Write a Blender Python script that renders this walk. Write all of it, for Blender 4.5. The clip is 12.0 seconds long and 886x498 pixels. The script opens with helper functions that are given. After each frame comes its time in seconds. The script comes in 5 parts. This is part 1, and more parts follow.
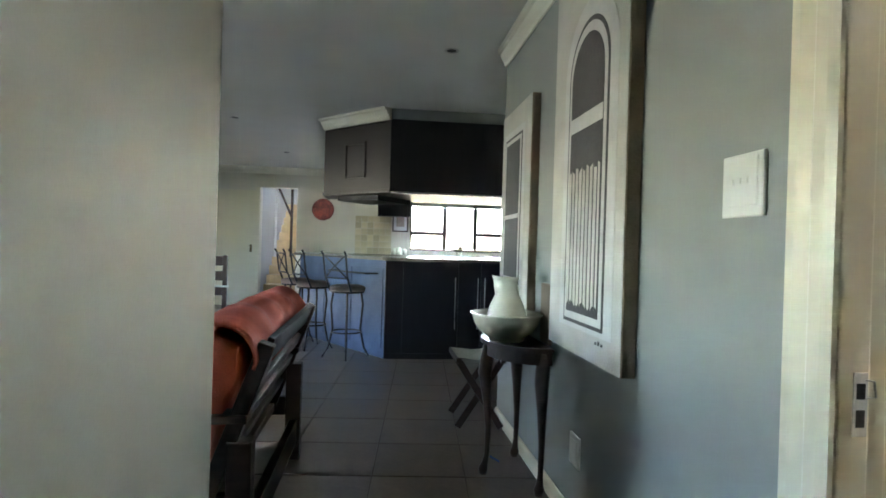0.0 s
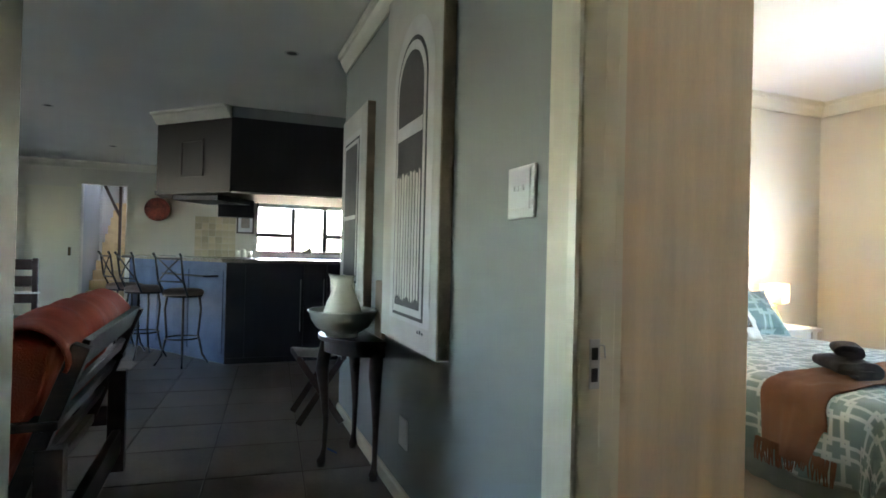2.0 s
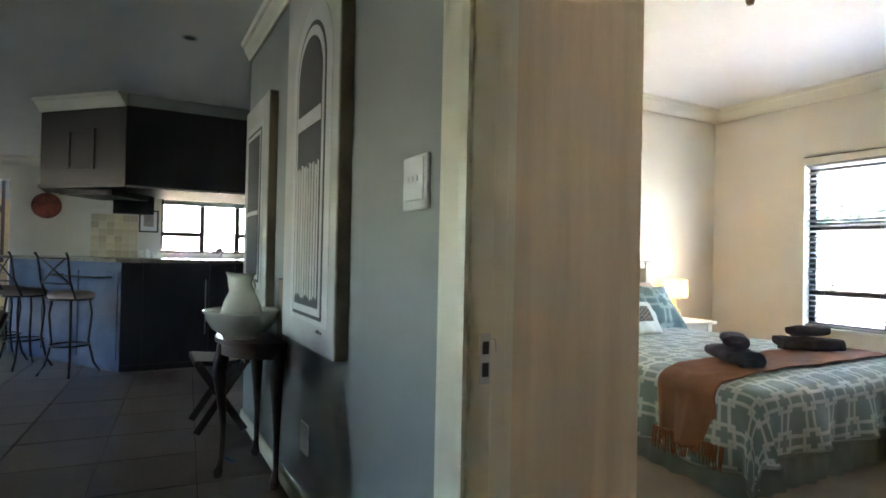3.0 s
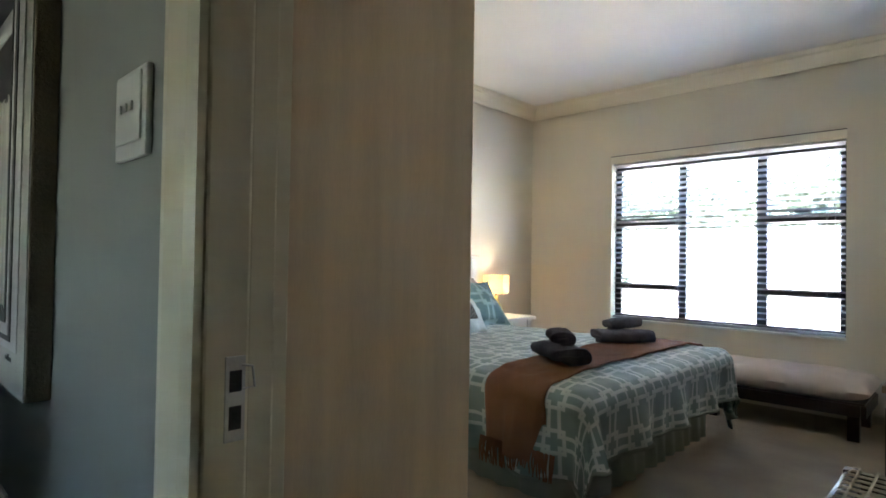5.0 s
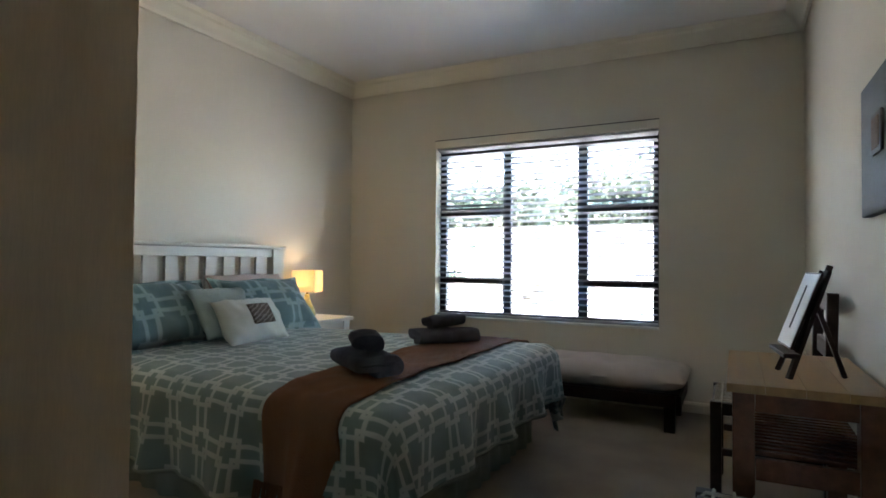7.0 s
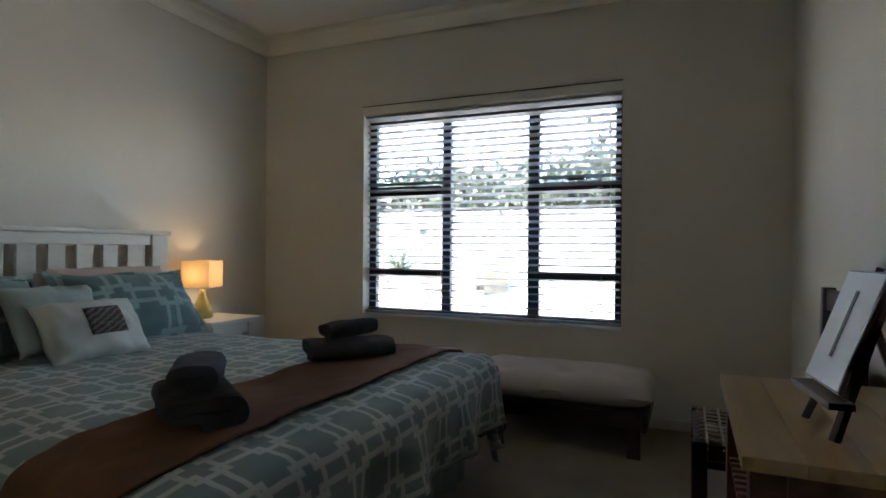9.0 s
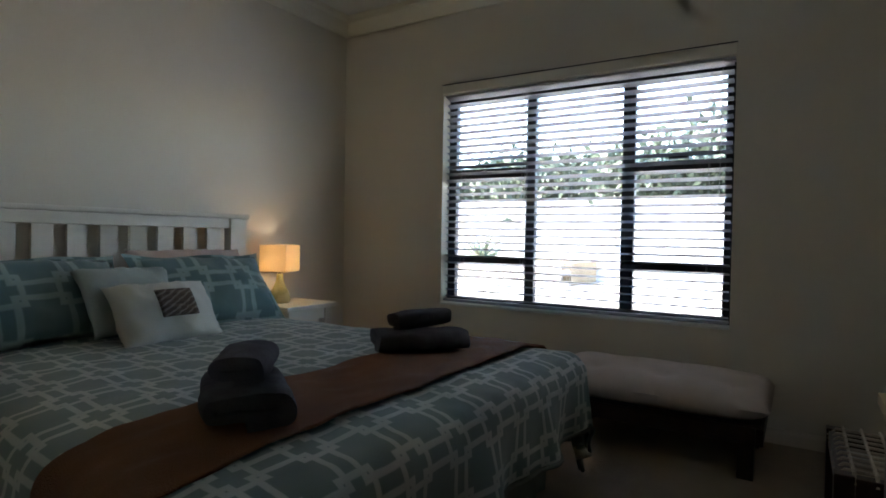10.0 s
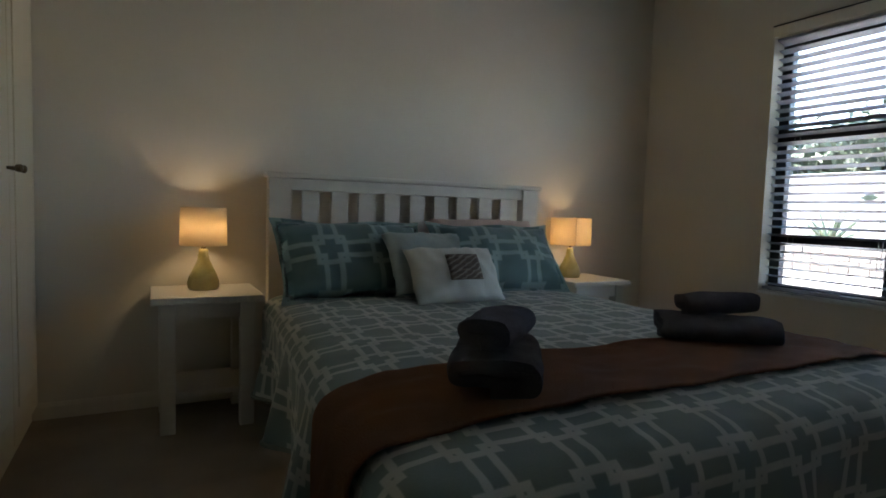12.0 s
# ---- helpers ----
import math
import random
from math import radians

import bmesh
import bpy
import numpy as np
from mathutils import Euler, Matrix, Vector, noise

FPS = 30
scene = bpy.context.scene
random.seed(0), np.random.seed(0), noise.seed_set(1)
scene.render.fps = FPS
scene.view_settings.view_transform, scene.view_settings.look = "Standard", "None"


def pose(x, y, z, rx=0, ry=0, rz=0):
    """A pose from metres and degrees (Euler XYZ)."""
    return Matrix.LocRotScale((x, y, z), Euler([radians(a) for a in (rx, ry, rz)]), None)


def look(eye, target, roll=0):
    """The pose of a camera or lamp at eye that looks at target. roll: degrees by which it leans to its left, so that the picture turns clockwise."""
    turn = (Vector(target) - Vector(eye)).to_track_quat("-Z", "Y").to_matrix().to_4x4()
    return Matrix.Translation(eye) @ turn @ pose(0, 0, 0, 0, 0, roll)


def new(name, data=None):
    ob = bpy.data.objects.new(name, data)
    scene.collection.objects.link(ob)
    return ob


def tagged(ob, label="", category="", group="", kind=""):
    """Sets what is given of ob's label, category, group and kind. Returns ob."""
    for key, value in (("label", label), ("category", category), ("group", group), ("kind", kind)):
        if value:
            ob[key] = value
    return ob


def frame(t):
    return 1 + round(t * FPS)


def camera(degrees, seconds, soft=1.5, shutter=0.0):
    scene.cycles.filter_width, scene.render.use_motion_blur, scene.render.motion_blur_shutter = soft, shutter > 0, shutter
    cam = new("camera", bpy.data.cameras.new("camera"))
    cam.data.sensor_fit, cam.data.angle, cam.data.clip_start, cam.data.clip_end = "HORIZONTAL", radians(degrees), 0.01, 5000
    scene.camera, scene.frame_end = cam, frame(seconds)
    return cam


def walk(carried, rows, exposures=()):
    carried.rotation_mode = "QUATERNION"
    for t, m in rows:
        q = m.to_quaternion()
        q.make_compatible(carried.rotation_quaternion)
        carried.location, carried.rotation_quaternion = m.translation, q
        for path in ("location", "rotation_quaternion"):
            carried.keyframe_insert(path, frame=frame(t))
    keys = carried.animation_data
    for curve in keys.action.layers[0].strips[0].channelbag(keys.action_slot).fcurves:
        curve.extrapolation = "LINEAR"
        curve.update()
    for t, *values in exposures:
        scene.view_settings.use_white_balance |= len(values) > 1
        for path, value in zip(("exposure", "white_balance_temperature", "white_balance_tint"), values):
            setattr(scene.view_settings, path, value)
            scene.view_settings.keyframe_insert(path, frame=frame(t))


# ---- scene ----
cam = camera(76.0, 12.0, soft=1.7)
PATH = [
    (0, (0.424, 0.365, 1.177), (0.655, 2.352, 1.17), 1.7),
    (0.5, (0.413, 0.268, 1.18), (0.676, 2.251, 1.178), 1.5),
    (1, (0.417, 0.212, 1.174), (0.831, 2.169, 1.176), 1.5),
    (1.5, (0.447, 0.182, 1.164), (1.018, 2.099, 1.18), 1.8),
    (2, (0.488, 0.183, 1.163), (1.21, 2.049, 1.179), 1.4),
    (2.5, (0.54, 0.196, 1.158), (1.396, 2.003, 1.174), 1.2),
    (3, (0.595, 0.208, 1.144), (1.559, 1.961, 1.168), 1.2),
    (5, (0.952, 0.563, 1.106), (2.395, 1.948, 1.142), 0.9),
    (5.5, (1.108, 0.621, 1.084), (2.678, 1.859, 1.123), 0.7),
    (6, (1.249, 0.668, 1.039), (2.918, 1.769, 1.093), 0.7),
    (6.5, (1.392, 0.728, 1.045), (3.124, 1.727, 1.092), 0.4),
    (7, (1.556, 0.806, 1.04), (3.334, 1.722, 1.087), 0.5),
    (7.5, (1.746, 0.819, 1.05), (3.56, 1.661, 1.088), 0.4),
    (9.3, (2.402, 0.947, 1.054), (4.237, 1.742, 1.054), 0.5),
    (9.5, (2.456, 0.963, 1.051), (4.271, 1.805, 1.043), 0.6),
    (10, (2.533, 0.999, 1.033), (4.231, 2.059, 0.993), 1.0),
    (10.5, (2.598, 1.05, 1.016), (4.169, 2.291, 0.945), 1.2),
    (11, (2.65, 1.05, 1.011), (4.073, 2.451, 0.907), 1.2),
    (11.5, (2.71, 1.037, 1.0), (3.889, 2.649, 0.877), 1.3),
    (12, (2.723, 1.029, 0.988), (3.643, 2.8, 0.853), 1.8),
]
EXPOSURES = [(0, 7.9), (1.0, 7.7), (2.0, 7.3), (3.2, 7.0), (5.0, 6.3), (6.0, 5.88), (7.7, 5.0), (9.5, 4.45), (10.5, 4.15), (11.5, 4.05), (12.0, 4.05)]
walk(cam, [(t, look(eye, target, roll)) for t, eye, target, roll in PATH], EXPOSURES)

# ---- world, sun, large lights ----
world = bpy.data.worlds.new("sky")
world.use_nodes = True
scene.world = world
wn = world.node_tree.nodes
sky = wn.new("ShaderNodeTexSky")
sky.sky_type = "NISHITA"
sky.sun_disc = False
sky.sun_elevation = radians(58)
sky.sun_rotation = radians(-20)
world.node_tree.links.new(sky.outputs[0], wn["Background"].inputs[0])
wn["Background"].inputs[1].default_value = 0.15

sun_data = bpy.data.lights.new("sun", "SUN")
sun_data.energy, sun_data.angle, sun_data.color = 2.6, radians(0.5), (1.0, 0.96, 0.90)
sun = new("sun", sun_data)
sun.matrix_world = look((0, 0, 20), (4.4, -7.0, 6.6))


def area_lamp(name, eye, target, w, h, watts, color):
    d = bpy.data.lights.new(name, "AREA")
    d.shape, d.size, d.size_y, d.energy, d.color = "RECTANGLE", w, h, watts, color
    ob = new(name, d)
    ob.matrix_world = look(eye, target)
    return ob


def point_lamp(name, at, watts, color, radius):
    d = bpy.data.lights.new(name, "POINT")
    d.energy, d.color, d.shadow_soft_size = watts, color, radius
    ob = new(name, d)
    ob.location = at
    return ob


LIVING_W = 0.05
area_lamp("living_window_light", (-4.95, 2.8, 1.54), (0.5, 2.8, 1.35), 0.86, 0.5, LIVING_W, (0.62, 0.80, 1.0))
BULB_W = 0.105
for bx, by in ((2.945, 3.85), (5.10, 3.85)):
    point_lamp("bulb_light", (bx, by, 0.87), BULB_W, (1.0, 0.72, 0.42), 0.03)

# ---- materials ----


def nodes_of(name):
    m = bpy.data.materials.new(name)
    m.use_nodes = True
    return m, m.node_tree.nodes, m.node_tree.links, m.node_tree.nodes["Principled BSDF"]


def mat(name, color, rough=0.6, var=0.12, scale=6.0, fine=90.0, bump=0.1, metal=0.0, per_object=0.0, stretch=(1, 1, 1), spec=0.5, grain=None):
    """Two-scale procedural surface: large blotches, fine grain, bump, optional change from object to object."""
    m, n, l, b = nodes_of(name)
    tc = n.new("ShaderNodeTexCoord")
    mp = n.new("ShaderNodeMapping")
    mp.inputs["Scale"].default_value = stretch
    l.new(tc.outputs["Object"], mp.inputs["Vector"])
    big, small = n.new("ShaderNodeTexNoise"), n.new("ShaderNodeTexNoise")
    big.inputs["Scale"].default_value, big.inputs["Detail"].default_value = scale, 5
    small.inputs["Scale"].default_value, small.inputs["Detail"].default_value = fine, 4
    for x in (big, small):
        l.new(mp.outputs[0], x.inputs["Vector"])
    add = n.new("ShaderNodeMath")
    add.operation = "MULTIPLY_ADD"
    add.inputs[1].default_value = 0.4
    l.new(small.outputs[0], add.inputs[0])
    l.new(big.outputs[0], add.inputs[2])
    ramp = n.new("ShaderNodeMapRange")
    ramp.inputs["From Min"].default_value, ramp.inputs["From Max"].default_value = 0.45, 0.95
    ramp.inputs["To Min"].default_value, ramp.inputs["To Max"].default_value = 1 - var, 1 + var
    l.new(add.outputs[0], ramp.inputs["Value"])
    value = ramp.outputs[0]
    if per_object:
        info = n.new("ShaderNodeObjectInfo")
        r2 = n.new("ShaderNodeMapRange")
        r2.inputs["To Min"].default_value, r2.inputs["To Max"].default_value = 1 - per_object, 1 + per_object
        l.new(info.outputs["Random"], r2.inputs["Value"])
        mul = n.new("ShaderNodeMath")
        mul.operation = "MULTIPLY"
        l.new(value, mul.inputs[0])
        l.new(r2.outputs[0], mul.inputs[1])
        value = mul.outputs[0]
    mix = n.new("ShaderNodeVectorMath")
    mix.operation = "SCALE"
    mix.inputs[0].default_value = color
    l.new(value, mix.inputs["Scale"])
    l.new(mix.outputs[0], b.inputs["Base Color"])
    bp = n.new("ShaderNodeBump")
    bp.inputs["Strength"].default_value = bump
    bp.inputs["Distance"].default_value = 0.01
    l.new(small.outputs[0], bp.inputs["Height"])
    l.new(bp.outputs[0], b.inputs["Normal"])
    rr = n.new("ShaderNodeMapRange")
    rr.inputs["To Min"].default_value, rr.inputs["To Max"].default_value = max(0.02, rough - 0.1), min(1, rough + 0.1)
    l.new(big.outputs[0], rr.inputs["Value"])
    l.new(rr.outputs[0], b.inputs["Roughness"])
    b.inputs["Metallic"].default_value = metal
    b.inputs["Specular IOR Level"].default_value = spec
    return m


def fabric_pattern(name, ground, line, cell=0.30):
    """Interlocking square outlines on a woven ground, laid out in the cloth's own metres (UV)."""
    m, n, l, b = nodes_of(name)
    uv = n.new("ShaderNodeUVMap")
    wob = n.new("ShaderNodeTexNoise")
    wob.inputs["Scale"].default_value = 9
    sub = n.new("ShaderNodeVectorMath")
    sub.operation = "MULTIPLY_ADD"
    sub.inputs[1].default_value = (0.011, 0.011, 0)
    l.new(uv.outputs[0], wob.inputs["Vector"])
    l.new(wob.outputs["Color"], sub.inputs[0])
    l.new(uv.outputs[0], sub.inputs[2])
    sep = n.new("ShaderNodeSeparateXYZ")
    l.new(sub.outputs[0], sep.inputs[0])

    def op(kind, a, c=None, d=None):
        x = n.new("ShaderNodeMath")
        x.operation = kind
        for i, v in enumerate((a, c, d)):
            if v is None:
                continue
            if isinstance(v, (int, float)):
                x.inputs[i].default_value = v
            else:
                l.new(v, x.inputs[i])
        return x.outputs[0]

    def ring(off, half, width):
        d = []
        for axis in ("X", "Y"):
            f = op("FRACT", op("MULTIPLY_ADD", sep.outputs[axis], 1 / cell, off))
            d.append(op("ABSOLUTE", op("SUBTRACT", f, 0.5)))
        big = op("MAXIMUM", d[0], d[1])
        edge = op("MULTIPLY", op("SUBTRACT", width, op("ABSOLUTE", op("SUBTRACT", big, half))), 1 / 0.022)
        return op("MINIMUM", op("MAXIMUM", edge, 0.0), 1.0)

    lines = op("MAXIMUM", ring(20.0, 0.37, 0.056), ring(20.5, 0.245, 0.056))
    weave = n.new("ShaderNodeTexNoise")
    weave.inputs["Scale"].default_value, weave.inputs["Detail"].default_value = 260, 3
    l.new(uv.outputs[0], weave.inputs["Vector"])
    blot = n.new("ShaderNodeTexNoise")
    blot.inputs["Scale"].default_value = 5
    l.new(uv.outputs[0], blot.inputs["Vector"])
    mix = n.new("ShaderNodeMix")
    mix.data_type = "RGBA"
    mix.inputs[6].default_value, mix.inputs[7].default_value = (*ground, 1), (*line, 1)
    l.new(op("MULTIPLY", lines, op("MULTIPLY_ADD", blot.outputs[0], 0.6, 0.5)), mix.inputs[0])
    sc = n.new("ShaderNodeVectorMath")
    sc.operation = "SCALE"
    l.new(mix.outputs[2], sc.inputs[0])
    l.new(op("ADD", op("MULTIPLY", weave.outputs[0], 0.25), op("MULTIPLY_ADD", blot.outputs[0], 0.3, 0.72)), sc.inputs["Scale"])
    l.new(sc.outputs[0], b.inputs["Base Color"])
    b.inputs["Roughness"].default_value = 0.9
    b.inputs["Sheen Weight"].default_value = 0.25
    bp = n.new("ShaderNodeBump")
    bp.inputs["Strength"].default_value, bp.inputs["Distance"].default_value = 0.25, 0.004
    l.new(op("ADD", weave.outputs[0], op("MULTIPLY", lines, 0.5)), bp.inputs["Height"])
    l.new(bp.outputs[0], b.inputs["Normal"])
    return m


def glass(name):
    m, n, l, b = nodes_of(name)
    b.inputs["Transmission Weight"].default_value = 1
    b.inputs["Roughness"].default_value = 0.0
    b.inputs["IOR"].default_value = 1.02
    return m


def shade_cloth(name, color):
    m, n, l, b = nodes_of(name)
    out = n["Material Output"]
    tr, di, mx = n.new("ShaderNodeBsdfTranslucent"), n.new("ShaderNodeBsdfDiffuse"), n.new("ShaderNodeMixShader")
    tx, sc = n.new("ShaderNodeTexNoise"), n.new("ShaderNodeVectorMath")
    tx.inputs["Scale"].default_value, tx.inputs["Detail"].default_value = 300, 2
    tc = n.new("ShaderNodeTexCoord")
    l.new(tc.outputs["Object"], tx.inputs["Vector"])
    mr = n.new("ShaderNodeMapRange")
    mr.inputs["To Min"].default_value, mr.inputs["To Max"].default_value = 0.85, 1.1
    l.new(tx.outputs[0], mr.inputs["Value"])
    sc.operation = "SCALE"
    sc.inputs[0].default_value = color
    l.new(mr.outputs[0], sc.inputs["Scale"])
    for x in (tr, di):
        l.new(sc.outputs[0], x.inputs["Color"])
    mx.inputs[0].default_value = 0.45
    l.new(tr.outputs[0], mx.inputs[1])
    l.new(di.outputs[0], mx.inputs[2])
    l.new(mx.outputs[0], out.inputs["Surface"])
    return m


# cream darkened far down in the colour to stand in for shade
HALLCREAM_SHADED = mat("shaded_hall_cream", (0.135, 0.135, 0.105), 0.7, 0.04, 1.5, 220, 0.06)
WALL = mat("cream_wall_paint", (0.69, 0.65, 0.555), 0.75, 0.04, 1.5, 220, 0.06)
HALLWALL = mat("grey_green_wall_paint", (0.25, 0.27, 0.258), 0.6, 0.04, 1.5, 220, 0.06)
CEIL = mat("white_ceiling_paint", (0.80, 0.79, 0.76), 0.85, 0.03, 2, 250, 0.04)
CORNICE = mat("white_plaster_cornice", (0.80, 0.77, 0.66), 0.6, 0.03, 3, 150, 0.05)
GLOSS = mat("cream_gloss_paint", (0.72, 0.67, 0.52), 0.33, 0.02, 1.2, 120, 0.03)
CARPET = mat("beige_carpet", (0.42, 0.355, 0.28), 0.95, 0.16, 3, 420, 0.9, spec=0.1)
TILE = mat("brown_stone_tile", (0.155, 0.12, 0.093), 0.36, 0.28, 3.2, 40, 0.05, per_object=0.1)
GROUT = mat("grey_tile_grout", (0.115, 0.093, 0.075), 0.9, 0.2, 8, 200, 0.3)
BIRCH = mat("pale_wood_veneer", (0.68, 0.54, 0.38), 0.5, 0.12, 2.0, 60, 0.05, stretch=(9, 9, 0.7))
WHITEWOOD = mat("white_painted_wood", (0.66, 0.63, 0.55), 0.45, 0.06, 6, 90, 0.08, stretch=(1, 1, 3))
DARKWOOD = mat("dark_stained_wood", (0.035, 0.017, 0.012), 0.35, 0.35, 5, 60, 0.1, stretch=(1, 8, 8))
REDWOOD = mat("reddish_brown_wood", (0.145, 0.056, 0.028), 0.4, 0.3, 4, 50, 0.1, stretch=(2, 8, 8))
PINE = mat("light_desk_wood", (0.40, 0.25, 0.11), 0.4, 0.18, 3, 45, 0.06, stretch=(1, 9, 9))
BLACKCAB = mat("near_black_cabinet_wood", (0.012, 0.010, 0.012), 0.48, 0.3, 4, 50, 0.05, stretch=(6, 6, 1))
# dark panel with the blue of the reflected sky mixed into its colour
BARPANEL = mat("sky_tinted_bar_panel", (0.10, 0.13, 0.20), 0.22, 0.2, 3, 60, 0.03)
GRANITE = mat("speckled_granite_worktop", (0.22, 0.19, 0.15), 0.2, 0.5, 60, 300, 0.02)
IRON = mat("black_wrought_iron", (0.02, 0.02, 0.022), 0.45, 0.2, 20, 150, 0.15, metal=0.6)
STEEL = mat("brushed_steel", (0.55, 0.55, 0.53), 0.3, 0.1, 20, 200, 0.05, metal=1.0)
BRASS = mat("dull_brass", (0.16, 0.12, 0.07), 0.4, 0.2, 20, 200, 0.1, metal=1.0)
SEATCLOTH = mat("grey_brown_seat_fabric", (0.20, 0.15, 0.12), 0.9, 0.2, 8, 200, 0.4)
ORANGE = mat("orange_red_woven_blanket", (0.42, 0.08, 0.045), 0.95, 0.25, 5, 180, 0.5, stretch=(1, 4, 1))
PORCELAIN = mat("white_glazed_porcelain", (0.72, 0.71, 0.60), 0.16, 0.05, 6, 60, 0.02)
PLASTIC = mat("white_plastic", (0.72, 0.73, 0.70), 0.35, 0.02, 6, 60, 0.01)
CANVAS = mat("painted_canvas_grey_white", (0.50, 0.49, 0.45), 0.7, 0.14, 4, 140, 0.3)
CANVASEDGE = mat("brown_canvas_edge", (0.24, 0.19, 0.13), 0.8, 0.2, 5, 140, 0.3)
PAINTDARK = mat("dark_grey_paint", (0.045, 0.045, 0.05), 0.6, 0.4, 6, 90, 0.2)
PAINTLIGHT = mat("pale_grey_paint", (0.56, 0.56, 0.54), 0.65, 0.1, 8, 90, 0.2)
PAINTCURT = mat("curtain_white_paint", (0.52, 0.50, 0.46), 0.65, 0.28, 5, 60, 0.25, stretch=(1, 14, 0.6))
DUVET = fabric_pattern("sea_green_square_print", (0.16, 0.225, 0.205), (0.50, 0.55, 0.51), 0.19)
TEALP = fabric_pattern("teal_square_print", (0.12, 0.205, 0.205), (0.31, 0.43, 0.42), 0.26)
VALANCE = mat("grey_green_valance_cloth", (0.21, 0.245, 0.21), 0.95, 0.15, 6, 260, 0.4)
RUNNER = mat("rust_brown_throw", (0.185, 0.078, 0.034), 0.98, 0.2, 7, 240, 0.9)
TOWEL = mat("charcoal_terry_towel", (0.118, 0.121, 0.145), 1.0, 0.35, 12, 330, 1.0, spec=0.1)
CREAMCLOTH = mat("pale_cushion_cloth", (0.60, 0.63, 0.58), 0.95, 0.08, 6, 260, 0.35)
PALETEAL = mat("pale_teal_cushion_cloth", (0.36, 0.44, 0.42), 0.95, 0.15, 9, 260, 0.35)
PINKCLOTH = mat("pale_pink_pillow_cloth", (0.60, 0.48, 0.42), 0.95, 0.08, 6, 260, 0.3)
PATCH = mat("brown_striped_patch", (0.10, 0.08, 0.062), 0.9, 0.5, 14, 200, 0.5, stretch=(1, 1, 6))


def add_stripes(m, color, scale, angle):
    """Pale uneven woven stripes over a cloth."""
    n, l = m.node_tree.nodes, m.node_tree.links
    b = n["Principled BSDF"]
    base = b.inputs["Base Color"].links[0].from_socket
    tc, mp, wv, mx = n.new("ShaderNodeTexCoord"), n.new("ShaderNodeMapping"), n.new("ShaderNodeTexWave"), n.new("ShaderNodeMix")
    mp.inputs["Rotation"].default_value = (0, radians(angle), 0)
    l.new(tc.outputs["Object"], mp.inputs["Vector"])
    l.new(mp.outputs[0], wv.inputs["Vector"])
    wv.bands_direction = "Z"
    wv.inputs["Scale"].default_value, wv.inputs["Distortion"].default_value = scale, 3.0
    wv.inputs["Detail Scale"].default_value = 2.5
    up = n.new("ShaderNodeMapRange")
    up.inputs["From Min"].default_value, up.inputs["From Max"].default_value, up.inputs["To Max"].default_value = 0.6, 0.9, 0.42
    l.new(wv.outputs["Fac"], up.inputs["Value"])
    mx.data_type = "RGBA"
    l.new(up.outputs[0], mx.inputs[0])
    l.new(base, mx.inputs[6])
    mx.inputs[7].default_value = (*color, 1)
    l.new(mx.outputs[2], b.inputs["Base Color"])


add_stripes(PATCH, (0.42, 0.40, 0.35), 16.0, 25)
BENCHCLOTH = mat("pinkish_beige_ottoman_cloth", (0.62, 0.54, 0.48), 0.9, 0.1, 4, 260, 0.4)
CERAMIC = mat("yellow_green_ceramic", (0.52, 0.47, 0.20), 0.28, 0.15, 8, 90, 0.05)
SHADE = shade_cloth("cream_lamp_shade_cloth", (0.80, 0.69, 0.52))
ROPE = mat("pale_rope_lacing", (0.46, 0.40, 0.32), 0.9, 0.2, 30, 250, 0.6)
ALU = mat("dark_bronze_aluminium", (0.022, 0.024, 0.03), 0.4, 0.15, 10, 150, 0.05, metal=0.3)
# white slats; the grey-blue of their shaded undersides is put into the colour
BLIND = mat("shade_grey_blind_slat", (0.36, 0.37, 0.40), 0.45, 0.04, 10, 120, 0.03)
GLASSM = glass("window_glass")
CARD = mat("white_card", (0.72, 0.73, 0.74), 0.6, 0.03, 8, 120, 0.03)
GREYART = mat("slate_grey_canvas_paint", (0.11, 0.125, 0.15), 0.7, 0.3, 4, 90, 0.2)
PATIO = mat("pale_paving", (0.30, 0.28, 0.25), 0.85, 0.15, 1.5, 40, 0.2)
WHITEWALL = mat("white_garden_wall", (0.46, 0.46, 0.45), 0.85, 0.06, 1, 60, 0.1)
BRICK = mat("grey_brown_garden_brick", (0.30, 0.26, 0.23), 0.9, 0.25, 8, 80, 0.3, per_object=0.2)
LEAF = mat("green_leaf", (0.07, 0.088, 0.055), 0.6, 0.4, 6, 60, 0.1)
AGAVE = mat("grey_green_spiky_leaf", (0.13, 0.165, 0.115), 0.5, 0.3, 6, 60, 0.1)
BARK = mat("brown_bark", (0.12, 0.08, 0.05), 0.9, 0.3, 8, 80, 0.6)
SOIL = mat("dry_garden_soil", (0.22, 0.17, 0.11), 0.95, 0.3, 2, 60, 0.5)
STAIRTILE = mat("sand_stair_tile", (0.45, 0.33, 0.17), 0.5, 0.2, 5, 90, 0.1)
SPLASH = mat("cream_splash_tile", (0.55, 0.48, 0.32), 0.3, 0.12, 8, 60, 0.03, per_object=0.22)
LACQUER = mat("red_black_lacquer", (0.16, 0.03, 0.02), 0.3, 0.9, 4, 30, 0.05)
BLUECLOTH = mat("blue_tape", (0.03, 0.09, 0.30), 0.6, 0.1, 20, 100, 0.1)

# ---- mesh helpers ----


